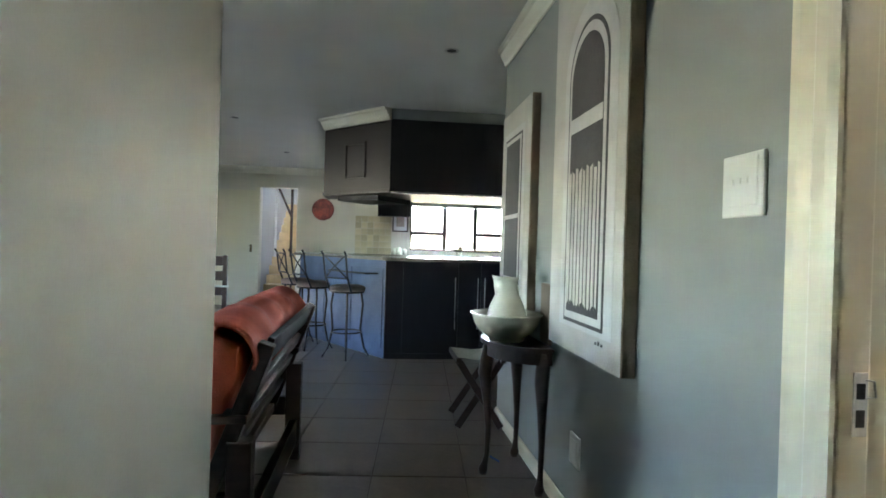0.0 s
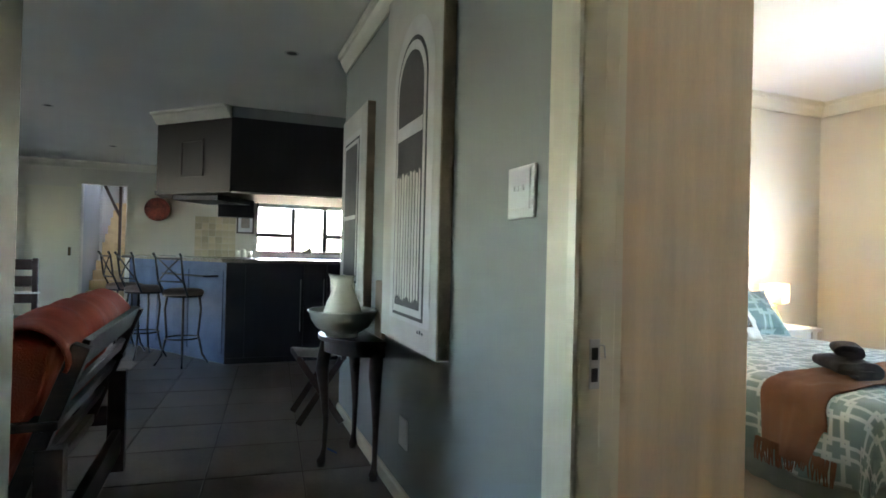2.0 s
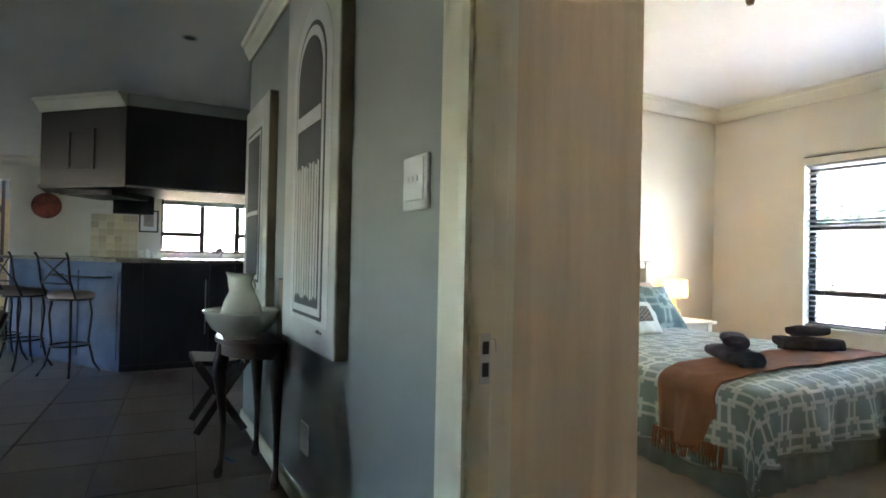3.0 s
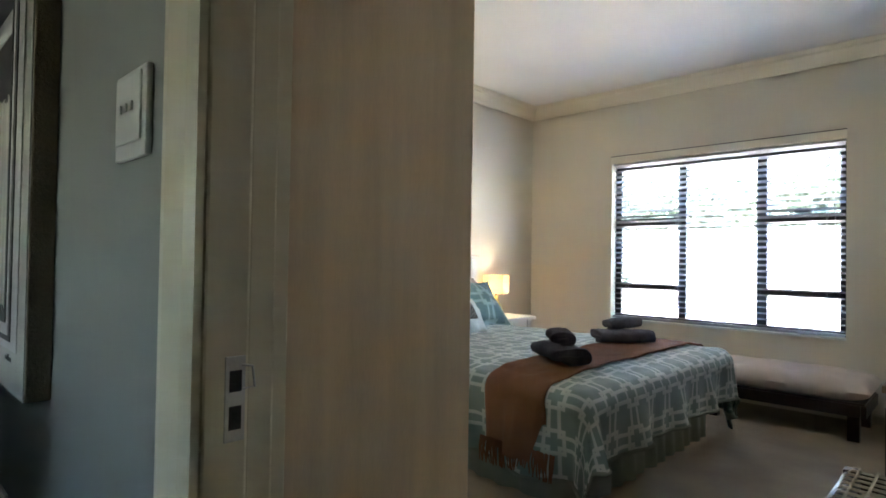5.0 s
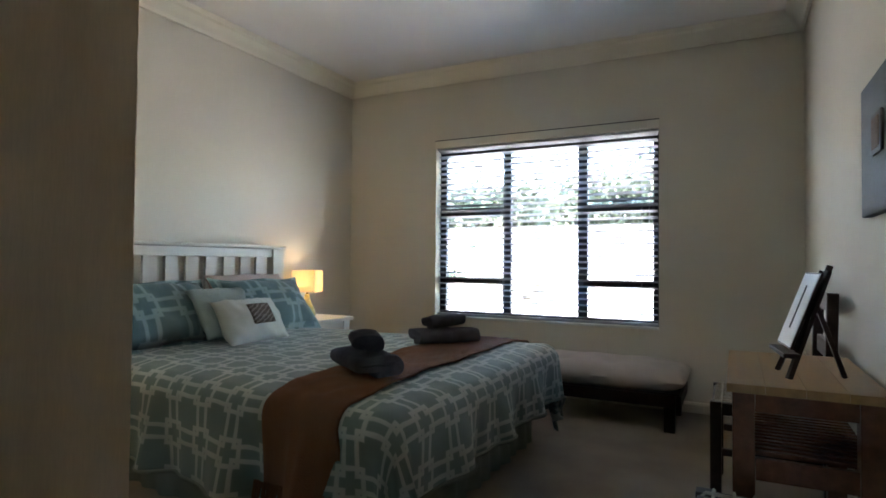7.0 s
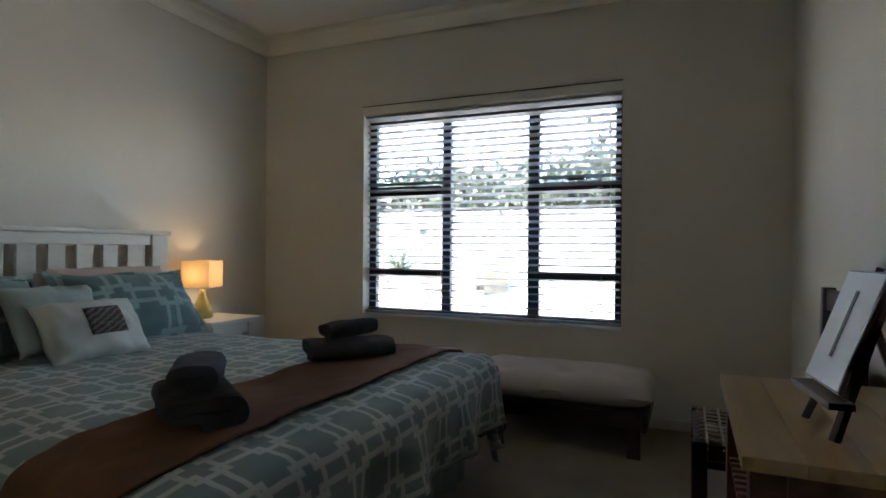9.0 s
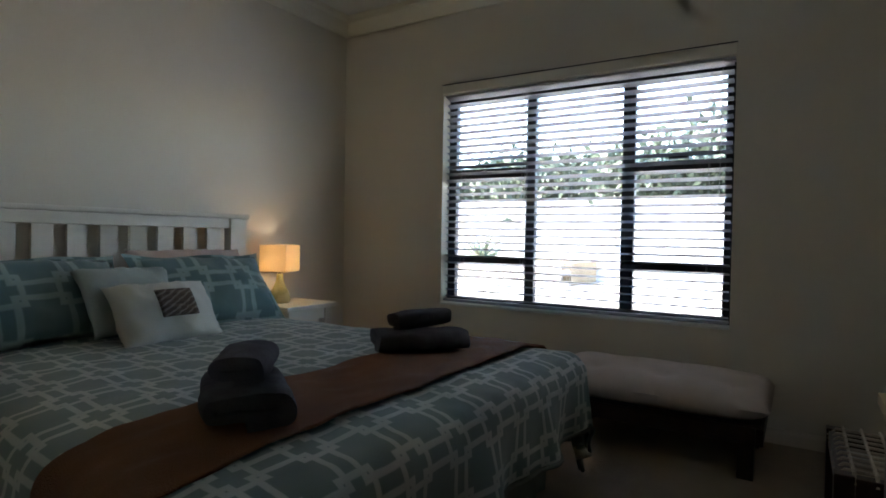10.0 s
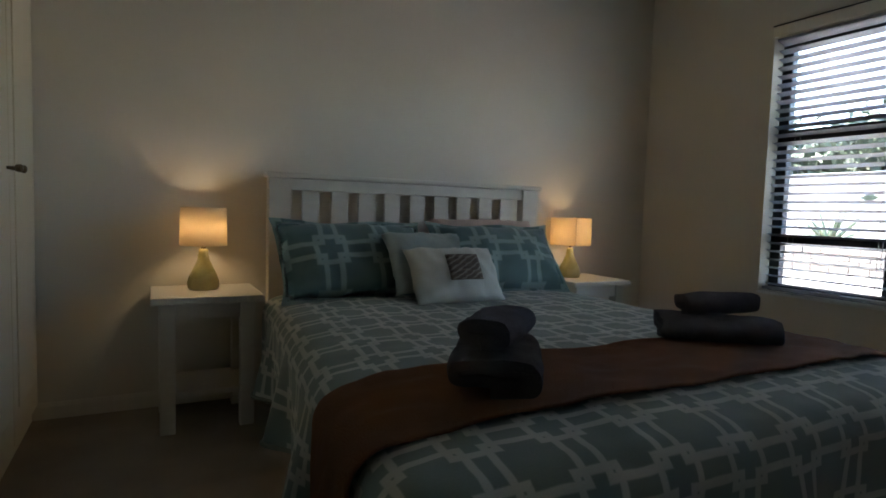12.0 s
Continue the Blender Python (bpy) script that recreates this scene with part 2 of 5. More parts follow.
def box(bm, x0, x1, y0, y1, z0, z1, bevel=0.0, m=None):
    r = bmesh.ops.create_cube(bm, size=1.0)
    t = Matrix.Translation(((x0 + x1) / 2, (y0 + y1) / 2, (z0 + z1) / 2)) @ Matrix.Diagonal((abs(x1 - x0), abs(y1 - y0), abs(z1 - z0), 1))
    bmesh.ops.transform(bm, matrix=(m @ t) if m else t, verts=r["verts"])
    if bevel:
        es = list({e for v in r["verts"] for e in v.link_edges})
        bmesh.ops.bevel(bm, geom=es, offset=bevel, segments=2, affect="EDGES", profile=0.6)


def new_box(*a, **k):
    bm = bmesh.new()
    box(bm, *a, **k)
    return bm


def beam(bm, p, q, w, h, bevel=0.0, up=(0, 0, 1)):
    """A bar of section w x h from p to q."""
    p, q = Vector(p), Vector(q)
    d = q - p
    z = d.normalized()
    u = Vector(up)
    if abs(z.dot(u)) > 0.98:
        u = Vector((0, 1, 0))
    x = u.cross(z).normalized()
    y = z.cross(x)
    m = Matrix((x, y, z)).transposed().to_4x4()
    m.translation = (p + q) / 2
    box(bm, -w / 2, w / 2, -h / 2, h / 2, -d.length / 2, d.length / 2, bevel, m)


def tube(bm, pts, radii, n=8, caps=True):
    pts = [Vector(p) for p in pts]
    if isinstance(radii, (int, float)):
        radii = [radii] * len(pts)
    rings = []
    for i, p in enumerate(pts):
        d = (pts[min(i + 1, len(pts) - 1)] - pts[max(i - 1, 0)]).normalized()
        u = Vector((0, 0, 1)) if abs(d.z) < 0.9 else Vector((1, 0, 0))
        x = u.cross(d).normalized()
        y = d.cross(x)
        rings.append([bm.verts.new(p + radii[i] * (math.cos(a) * x + math.sin(a) * y)) for a in [2 * math.pi * k / n for k in range(n)]])
    for a, b in zip(rings, rings[1:]):
        for k in range(n):
            bm.faces.new((a[k], a[(k + 1) % n], b[(k + 1) % n], b[k]))
    if caps:
        bm.faces.new(rings[0][::-1])
        bm.faces.new(rings[-1])


def lathe(bm, profile, at, n=32):
    """Turned shape: profile of (radius, height) round the vertical through at."""
    at = Vector(at)
    rings = [[bm.verts.new(at + Vector((r * math.cos(a), r * math.sin(a), z))) for a in [2 * math.pi * k / n for k in range(n)]] for r, z in profile]
    for a, b in zip(rings, rings[1:]):
        for k in range(n):
            bm.faces.new((a[k], a[(k + 1) % n], b[(k + 1) % n], b[k]))
    return rings


def prism(bm, poly, z0, z1):
    """Upright prism over a plan polygon."""
    lo = [bm.verts.new((x, y, z0)) for x, y in poly]
    hi = [bm.verts.new((x, y, z1)) for x, y in poly]
    bm.faces.new(lo[::-1])
    bm.faces.new(hi)
    for i in range(len(poly)):
        j = (i + 1) % len(poly)
        bm.faces.new((lo[i], lo[j], hi[j], hi[i]))


def extrude_profile(bm, profile, start, end, out):
    """Sweep a (depth, height) profile straight from start to end; out: way of its depth."""
    s, e, o = Vector(start), Vector(end), Vector(out)
    rows = [[bm.verts.new(p + o * d + Vector((0, 0, h))) for d, h in profile] for p in (s, e)]
    k = len(profile)
    for i in range(k):
        bm.faces.new((rows[0][i], rows[0][(i + 1) % k], rows[1][(i + 1) % k], rows[1][i]))
    bm.faces.new(rows[0][::-1])
    bm.faces.new(rows[1])


def link(name, bm, material, at=(0, 0, 0), smooth=False):
    at = Vector(at)
    bmesh.ops.translate(bm, verts=bm.verts, vec=-at)
    bmesh.ops.recalc_face_normals(bm, faces=bm.faces)
    me = bpy.data.meshes.new(name)
    bm.to_mesh(me)
    bm.free()
    me.materials.append(material)
    if smooth:
        for p in me.polygons:
            p.use_smooth = True
    ob = new(name, me)
    ob.location = at
    return ob


def thing(name, at, label, category, group="", kind=""):
    ob = new(name)
    ob.location = at
    ob.empty_display_size = 0.1
    return tagged(ob, label, category, group, kind)


def part(name, bm, material, parent, label="", smooth=False):
    """One mesh under a thing; its points are given in the world."""
    at = Vector(parent.location)
    up = parent.parent
    while up is not None:
        at += up.location
        up = up.parent
    ob = link(name, bm, material, (0, 0, 0), smooth)
    ob.data.transform(Matrix.Translation(-at))
    ob.parent = parent
    return tagged(ob, label)


def setting(name, bm, material, label, category, smooth=False):
    return tagged(link(name, bm, material, (0, 0, 0), smooth), label, category, "", "structure")


# ---- large structure ----
XH, XB = 1.285, 1.415            # hall face and bedroom face of the wall between them
YN, YS, XE = 4.03, 0.40, 5.911  # bedroom walls
ZB, ZL = 2.70, 2.56             # ceilings
DJN, DJS = 1.35, 0.44           # door opening
YBACK = 11.2
XWEST = -5.0

setting("floor_bedroom", new_box(XB - 0.13, XE, YS, YN, -0.12, 0.006), CARPET, "beige short-pile carpet floor of the bedroom", "carpet")
setting("floor_hall", new_box(XWEST, 3.4, -1.9, YBACK + 0.2, -0.14, -0.008), GROUT, "grey mortar bed under the hall tiles", "floor")

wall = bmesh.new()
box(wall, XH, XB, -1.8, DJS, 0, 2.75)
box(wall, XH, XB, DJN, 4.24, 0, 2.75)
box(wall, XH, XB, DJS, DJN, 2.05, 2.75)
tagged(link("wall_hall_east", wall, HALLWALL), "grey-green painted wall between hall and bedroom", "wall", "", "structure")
wall = bmesh.new()
box(wall, XB + 0.002, XB + 0.012, YS, DJS, 0, 2.75)
box(wall, XB + 0.002, XB + 0.012, DJS, DJN, 2.06, 2.75)
setting("wall_west", wall, WALL, "cream painted bedroom wall beside the door", "wall")
setting("wall_north", new_box(XB + 0.002, XE + 0.22, YN, YN + 0.2, 0, 2.75), WALL, "cream painted wall behind the headboard", "wall")
setting("wall_south", new_box(XB, XE + 0.22, YS - 0.2, YS, 0, 2.75), WALL, "cream painted wall behind the desk", "wall")
WY0, WY1, WZ0, WZ1 = 1.295, 3.122, 0.564, 2.03
wall = bmesh.new()
for a in ((YS, WY0, 0, 2.75), (WY1, YN, 0, 2.75), (WY0, WY1, 0, WZ0), (WY0, WY1, WZ1, 2.75)):
    box(wall, XE, XE + 0.22, *a)
setting("wall_east", wall, WALL, "cream painted bedroom wall with a wide window opening", "wall")
setting("ceiling_bedroom", new_box(XB - 0.1, XE + 0.22, YS - 0.2, YN + 0.2, ZB, ZB + 0.1), CEIL, "smooth white bedroom ceiling", "ceiling")
setting("ceiling_living", new_box(XWEST, 3.4, -1.9, YBACK + 0.2, ZL, ZL + 0.1), CEIL, "smooth white ceiling of hall and kitchen", "ceiling")
setting("wall_hall_west", new_box(XWEST, 0.157, 1.05, 1.35, 0, 2.75), HALLCREAM_SHADED, "cream end of the hall wall, shade put into its paint", "wall")
setting("wall_hall_side", new_box(0.0, 0.157, -1.8, 1.05, 0, 2.75), HALLCREAM_SHADED, "cream hall wall facing the bedroom door, shade put into its paint", "wall")
setting("wall_hall_end", new_box(0.0, XB, -1.95, -1.8, 0, 2.75), HALLCREAM_SHADED, "cream wall at the end of the hall, shade put into its paint", "wall")
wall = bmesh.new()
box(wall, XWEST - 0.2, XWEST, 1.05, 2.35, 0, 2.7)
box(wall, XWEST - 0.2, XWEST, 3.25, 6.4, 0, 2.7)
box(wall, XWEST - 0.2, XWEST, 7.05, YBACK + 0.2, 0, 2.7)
# opening from y 6.4 to 7.05 is added, unseen, to brighten the kitchen
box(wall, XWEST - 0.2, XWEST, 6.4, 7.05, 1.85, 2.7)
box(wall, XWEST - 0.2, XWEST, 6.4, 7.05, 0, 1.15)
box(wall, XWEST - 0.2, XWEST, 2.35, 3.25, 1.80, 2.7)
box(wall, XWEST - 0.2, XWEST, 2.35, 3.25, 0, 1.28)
setting("wall_living_west", wall, HALLWALL, "cream living-room wall with a small window opening and an added light opening", "wall")
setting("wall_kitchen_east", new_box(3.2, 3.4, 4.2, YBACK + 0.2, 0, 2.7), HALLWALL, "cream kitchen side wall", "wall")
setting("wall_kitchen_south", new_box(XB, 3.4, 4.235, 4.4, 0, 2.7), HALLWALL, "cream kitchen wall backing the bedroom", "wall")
DX0, DX1, SX0, SX1 = -2.52, -1.81, -1.746, -1.081
KX0, KX1, KZ0, KZ1 = 1.044, 2.9, 1.10, 2.07
wall = bmesh.new()
for a in ((XWEST, SX0, 0, 2.7), (SX0, SX1, 2.19, 2.7), (SX1, KX0, 0, 2.7), (KX0, KX1, 0, KZ0), (KX0, KX1, KZ1, 2.7), (KX1, 3.4, 0, 2.7)):
    box(wall, a[0], a[1], YBACK, YBACK + 0.2, a[2], a[3])
setting("wall_back", wall, WALL, "cream kitchen back wall with stair opening and window", "wall")

CORN = [(0, 0), (0.0, -0.12), (0.02, -0.12), (0.03, -0.10), (0.055, -0.075), (0.075, -0.04), (0.10, -0.03), (0.11, 0)]


def cornice(name, start, end, out, label, material=CORNICE):
    bm = bmesh.new()
    extrude_profile(bm, CORN, start, end, out)
    return setting(name, bm, material, label, "cornice")


cornice("cornice", (XE - 0.002, YS, ZB - 0.002), (XE - 0.002, YN, ZB - 0.002), (-1, 0, 0), "cream moulded cornice above the bedroom window")
cornice("cornice", (XB, YN - 0.002, ZB - 0.002), (XE, YN - 0.002, ZB - 0.002), (0, -1, 0), "cream moulded cornice above the headboard")
cornice("cornice", (XB, YS + 0.002, ZB - 0.002), (XE, YS + 0.002, ZB - 0.002), (0, 1, 0), "cream moulded cornice above the desk")
cornice("cornice", (XH - 0.002, -1.8, ZL - 0.002), (XH - 0.002, 4.24, ZL - 0.002), (-0.62, 0, 0), "white moulded cornice along the hall wall", CORNICE)
cornice("cornice", (XWEST, YBACK - 0.002, ZL - 0.002), (3.2, YBACK - 0.002, ZL - 0.002), (0, -1, 0), "white moulded cornice on the kitchen back wall")
SKIRT = [(0, 0), (0.015, 0), (0.015, 0.06), (0.008, 0.075), (0, 0.078)]


def skirting(start, end, out, label, material=GLOSS):
    bm = bmesh.new()
    extrude_profile(bm, SKIRT, start, end, out)
    return setting("baseboard", bm, material, label, "skirting")


skirting((XE - 0.001, YS, 0.001), (XE - 0.001, YN, 0.001), (-1, 0, 0), "cream skirting board below the window", WALL)
skirting((XB, YN - 0.001, 0.001), (XE, YN - 0.001, 0.001), (0, -1, 0), "cream skirting board behind the bed", WALL)
skirting((XB, YS + 0.001, 0.001), (XE, YS + 0.001, 0.001), (0, 1, 0), "cream skirting board behind the desk", WALL)
skirting((XH - 0.001, DJN + 0.14, 0.001), (XH - 0.001, 4.24, 0.001), (-1, 0, 0), "pale skirting board along the hall wall")

# door frame: lining, stop, architraves, strike plate
frame_ob = thing("door_frame_1", (XH, DJN, 0), "cream gloss-painted door frame of the bedroom", "door frame", "", "structure")
part("jamb", new_box(XH - 0.002, 1.351, DJN - 0.022, DJN - 0.001, 0, 2.05, bevel=0.005), GLOSS, frame_ob)
part("jamb_rebate", new_box(1.3512, 1.396, DJN - 0.013, DJN - 0.001, 0, 2.05, bevel=0.0045), GLOSS, frame_ob)
part("jamb_edge", new_box(1.3962, XB + 0.006, DJN - 0.006, DJN - 0.001, 0, 2.05, bevel=0.002), GLOSS, frame_ob)
part("jamb", new_box(XH - 0.002, XB + 0.006, DJS + 0.001, DJS + 0.02, 0, 2.05, bevel=0.002), GLOSS, frame_ob)
part("head", new_box(XH - 0.002, XB + 0.006, DJS + 0.02, DJN - 0.02, 2.03, 2.049), GLOSS, frame_ob)
part("stop", new_box(1.345, 1.40, DJS + 0.021, DJS + 0.034, 0, 2.03, bevel=0.003), GLOSS, frame_ob)
ARCH = [(0, 0), (0.012, 0.0), (0.02, 0.02), (0.02, 0.05), (0.014, 0.06), (0.016, 0.10), (0.010, 0.13), (0, 0.13)]


def architrave(x, way, y, sgn):
    bm = bmesh.new()
    lo = [bm.verts.new((x + way * d, y + sgn * h, 0)) for d, h in ARCH]
    hi = [bm.verts.new((x + way * d, y + sgn * h, 2.10)) for d, h in ARCH]
    for i in range(len(ARCH)):
        j = (i + 1) % len(ARCH)
        bm.faces.new((lo[i], lo[j], hi[j], hi[i]))
    bm.faces.new(hi)
    bm.faces.new(lo[::-1])
    return bm


part("architrave", architrave(XH - 0.003, -1, DJN - 0.019, 1), GLOSS, frame_ob)
part("architrave", architrave(XH - 0.001, -1, DJS + 0.006, -1), GLOSS, frame_ob)
part("architrave", new_box(XH - 0.018, XH - 0.001, DJS - 0.12, DJN + 0.12, 2.10, 2.20), GLOSS, frame_ob)
strike = part("strike_plate", new_box(1.315, 1.345, DJN - 0.0235, DJN - 0.0205, 0.845, 0.965, bevel=0.001), STEEL, frame_ob, "worn steel strike plate")
part("latch_hole", new_box(1.321, 1.339, DJN - 0.0245, DJN - 0.0238, 0.915, 0.945), PAINTDARK, strike)
part("bolt_hole", new_box(1.321, 1.339, DJN - 0.0245, DJN - 0.0238, 0.862, 0.895), PAINTDARK, strike)
bm = bmesh.new()
tube(bm, [(1.339, DJN - 0.024, 0.952), (1.352, DJN - 0.03, 0.95), (1.356, DJN - 0.03, 0.92), (1.341, DJN - 0.024, 0.918)], 0.002, 6)
part("lip", bm, STEEL, strike)

# window of the bedroom
win = thing("window_1", (XE + 0.14, WY0, WZ0), "dark bronze aluminium window with three lights", "window", "", "structure")
FX0, FX1 = 6.00, 6.05


def wbar(y0, y1, z0, z1, name="window_frame", x0=FX0, x1=FX1):
    part(name, new_box(x0, x1, y0, y1, z0, z1, bevel=0.004), ALU, win)


wbar(3.062, WY1 - 0.001, WZ0, WZ1)
wbar(WY0 + 0.001, 1.345, WZ0, WZ1)
wbar(1.345, 3.062, WZ0, 0.615)
wbar(1.345, 3.062, 1.972, WZ1)
wbar(2.462, 2.53, 0.615, 1.972, "mullion")
wbar(1.828, 1.905, 0.615, 1.972, "mullion")
for y0, y1, s in ((2.53, 3.062, 0.0), (1.345, 1.828, -0.01)):
    wbar(y0, y1, 1.44 + s, 1.51 + s, "transom", 5.992, 6.058)
    wbar(y0, y1, 0.85, 0.905, "transom", 5.992, 6.058)
    part("stay_latch", new_box(5.975, 5.992, (y0 + y1) / 2 - 0.06, (y0 + y1) / 2 + 0.05, 1.515 + s, 1.53 + s, bevel=0.003), ALU, win)
    for z0, z1 in ((0.615, 0.85), (0.905, 1.44), (1.51, 1.972)):
        p = part("pane", new_box(6.022, 6.026, y0 + 0.001, y1 - 0.001, z0 + 0.001, z1 - 0.001), GLASSM, win)
        p.visible_shadow = False
p = part("pane", new_box(6.022, 6.026, 1.906, 2.461, 0.616, 1.971), GLASSM, win)
p.visible_shadow = False
setting("window_sill_1", new_box(XE - 0.012, FX0, WY0 + 0.002, WY1 - 0.002, WZ0 + 0.001, WZ0 + 0.016, bevel=0.004), PLASTIC, "white painted inner window sill", "sill")

# venetian blind
blind = thing("venetian_blind", (XE + 0.05, 2.21, WZ1), "white slatted venetian blind, half open, its shade put into grey-blue slats", "blind")
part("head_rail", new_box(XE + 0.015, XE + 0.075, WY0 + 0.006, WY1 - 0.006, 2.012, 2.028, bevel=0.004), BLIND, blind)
part("valance", new_box(XE - 0.012, XE - 0.001, WY0 - 0.004, WY1 + 0.004, WZ1 + 0.002, 2.092, bevel=0.003), CORNICE, blind)
# dark strip drawn for the shadow line above the valance
part("valance_shadow_line", new_box(XE - 0.016, XE - 0.001, WY0 - 0.004, WY1 + 0.004, 2.0925, 2.097), ALU, blind)
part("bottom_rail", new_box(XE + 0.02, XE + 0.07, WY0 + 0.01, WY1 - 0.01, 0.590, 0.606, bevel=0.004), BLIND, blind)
slat_bm = bmesh.new()
prof = [(-0.026, 0.0), (-0.013, 0.0022), (0, 0.003), (0.013, 0.0022), (0.026, 0.0), (0.013, 0.0008), (0, 0.0015), (-0.013, 0.0008)]
rows = []
for yy in (WY0 + 0.012, WY1 - 0.012):
    rows.append([slat_bm.verts.new((d, yy, h)) for d, h in prof])
for i in range(8):
    slat_bm.faces.new((rows[0][i], rows[0][(i + 1) % 8], rows[1][(i + 1) % 8], rows[1][i]))
slat_me = bpy.data.meshes.new("slat")
bmesh.ops.recalc_face_normals(slat_bm, faces=slat_bm.faces)
slat_bm.to_mesh(slat_me)
slat_bm.free()
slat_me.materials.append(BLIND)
SLATS = 30
for i in range(SLATS):
    z = 0.622 + i * (2.001 - 0.622) / (SLATS - 1)
    s = new("slat", slat_me)
    s.parent = blind
    s.matrix_basis = pose(0, -2.21, z - WZ1, 0, 17 + random.uniform(-1.5, 1.5), 0)
for yy in (1.42, 2.21, 2.98):
    for xx in (XE + 0.022, XE + 0.072):
        bm = bmesh.new()
        tube(bm, [(xx, yy, 0.61), (xx, yy, 1.97)], 0.0012, 5)
        part("ladder_cord", bm, BLIND, blind)
for yy in (2.52, 2.50, 2.485, 1.36):
    bm = bmesh.new()
    tube(bm, [(XE + 0.008, yy, 1.97), (XE + 0.008, yy + 0.003, 0.66 if yy > 2 else 1.15)], 0.0018, 6)
    part("pull_cord", bm, BLIND, blind)

# ---- outside the bedroom window ----
setting("ground", new_box(XE + 0.22, 60, -40, 45, -0.3, -0.12), PATIO, "pale sunlit paving and dry ground of the garden", "ground")
setting("garden_wall", new_box(12.0, 12.25, -25, 30, -0.12, 1.75), WHITEWALL, "white plastered garden boundary wall in sun", "wall")
setting("terrace", new_box(8.7, 12.0, -25, 30, -0.12, 0.34), PATIO, "pale raised paving in front of the garden wall", "paving")
setting("planter_bed", new_box(10.72, 11.99, 3.85, 8.6, 0.342, 0.68), SOIL, "dry soil of a raised planting bed", "planter")


def agave(at, label):
    ob = thing("agave_plant", at, label, "plant")
    rnd = random.Random(3)
    for i in range(26):
        a, tilt, ln = rnd.uniform(0, 6.28), rnd.uniform(0.25, 1.25), rnd.uniform(0.35, 0.6)
        d = Vector((math.cos(a) * math.sin(tilt), math.sin(a) * math.sin(tilt), math.cos(tilt)))
        bm = bmesh.new()
        base = Vector(at)
        tube(bm, [base, base + d * ln * 0.4, base + d * ln * 0.8 + Vector((0, 0, -0.01)), base + d * ln], [0.012, 0.026, 0.014, 0.002], 5)
        part("leaf", bm, AGAVE, ob)
    return ob


def tree(at, h, spread, n, seed, label):
    rnd = random.Random(seed)
    ob = thing("tree", at, label, "tree")
    a = Vector(at)
    bm = bmesh.new()
    tips = []
    tube(bm, [a, a + Vector((0.05, 0.03, h * 0.3)), a + Vector((0.0, 0.1, h * 0.55))], [0.11, 0.085, 0.06], 8)
    for i in range(9):
        b = a + Vector((0.02, 0.06, h * rnd.uniform(0.28, 0.55)))
        ang = rnd.uniform(0, 6.28)
        e = b + Vector((math.cos(ang) * spread * rnd.uniform(0.4, 0.9), math.sin(ang) * spread * rnd.uniform(0.4, 0.9), h * rnd.uniform(0.12, 0.42)))
        tube(bm, [b, (b + e) / 2 + Vector((0, 0, 0.12)), e], [0.045, 0.03, 0.012], 6)
        tips += [e, (b + e) / 2 + Vector((0, 0, 0.12))]
    part("trunk", bm, BARK, ob)
    vs, fs = [], []
    for i in range(n):
        t = rnd.choice(tips)
        c = t + Vector((rnd.gauss(0, spread * 0.2), rnd.gauss(0, spread * 0.2), rnd.gauss(0, h * 0.07)))
        u = Vector((rnd.gauss(0, 1), rnd.gauss(0, 1), rnd.gauss(0, 1))).normalized()
        w = u.cross(Vector((rnd.gauss(0, 1), rnd.gauss(0, 1), rnd.gauss(0, 1)))).normalized()
        s = rnd.uniform(0.07, 0.15)
        k = len(vs)
        vs += [c - u * s, c + w * s * 0.4, c + u * s, c - w * s * 0.4]
        fs.append((k, k + 1, k + 2, k + 3))
    me = bpy.data.meshes.new("crown")
    me.from_pydata([v - a for v in vs], [], fs)
    me.materials.append(LEAF)
    cr = new("crown", me)
    cr.parent = ob
    cr["kind"] = "stuff"
    return ob


agave((11.1, 5.55, 0.68), "spiky grey-green agave in the garden bed")
for i, (tx, ty, th) in enumerate(((13.8, 1.2, 3.4), (13.9, 4.4, 3.7), (14.2, 7.4, 3.5), (14.0, 10.6, 3.8))):
    tree((tx, ty, 0.0), th, 2.1, 6500, 6 + i, "leafy green tree behind the white garden wall")

# ---- bedroom: wardrobe ----
ward = thing("wardrobe", (1.75, 2.9, 0), "built-in wardrobe with cream doors and pale wood end panel", "wardrobe")
part("end_panel", new_box(XB + 0.002, 2.022, 1.492, 1.512, 0.0, ZB - 0.004, bevel=0.002), BIRCH, ward, "pale wood-veneer end panel")
part("body", new_box(XB + 0.002, 2.0, 1.514, 2.05, 0.0, ZB - 0.004), WHITEWOOD, ward)
part("body", new_box(XB + 0.002, 2.262, 2.052, YN - 0.004, 0.0, ZB - 0.004), GLOSS, ward)
for i in range(4):
    y0 = 2.06 + i * 0.49
    door = part("door", new_box(2.264, 2.284, y0, y0 + 0.482, 0.08, 2.55, bevel=0.003), GLOSS, ward, "cream painted wardrobe door")
    part("door_panel", new_box(2.2845, 2.290, y0 + 0.07, y0 + 0.41, 0.2, 2.42, bevel=0.005), GLOSS, door)
    ky = y0 + (0.03 if i % 2 else 0.45)
    bm = bmesh.new()
    tube(bm, [(2.284, ky, 1.09), (2.305, ky, 1.09), (2.31, ky, 1.09), (2.325, ky, 1.09), (2.331, ky, 1.09)], [0.006, 0.006, 0.012, 0.015, 0.008], 12)
    part("knob", bm, BRASS, door, "dark brass knob")

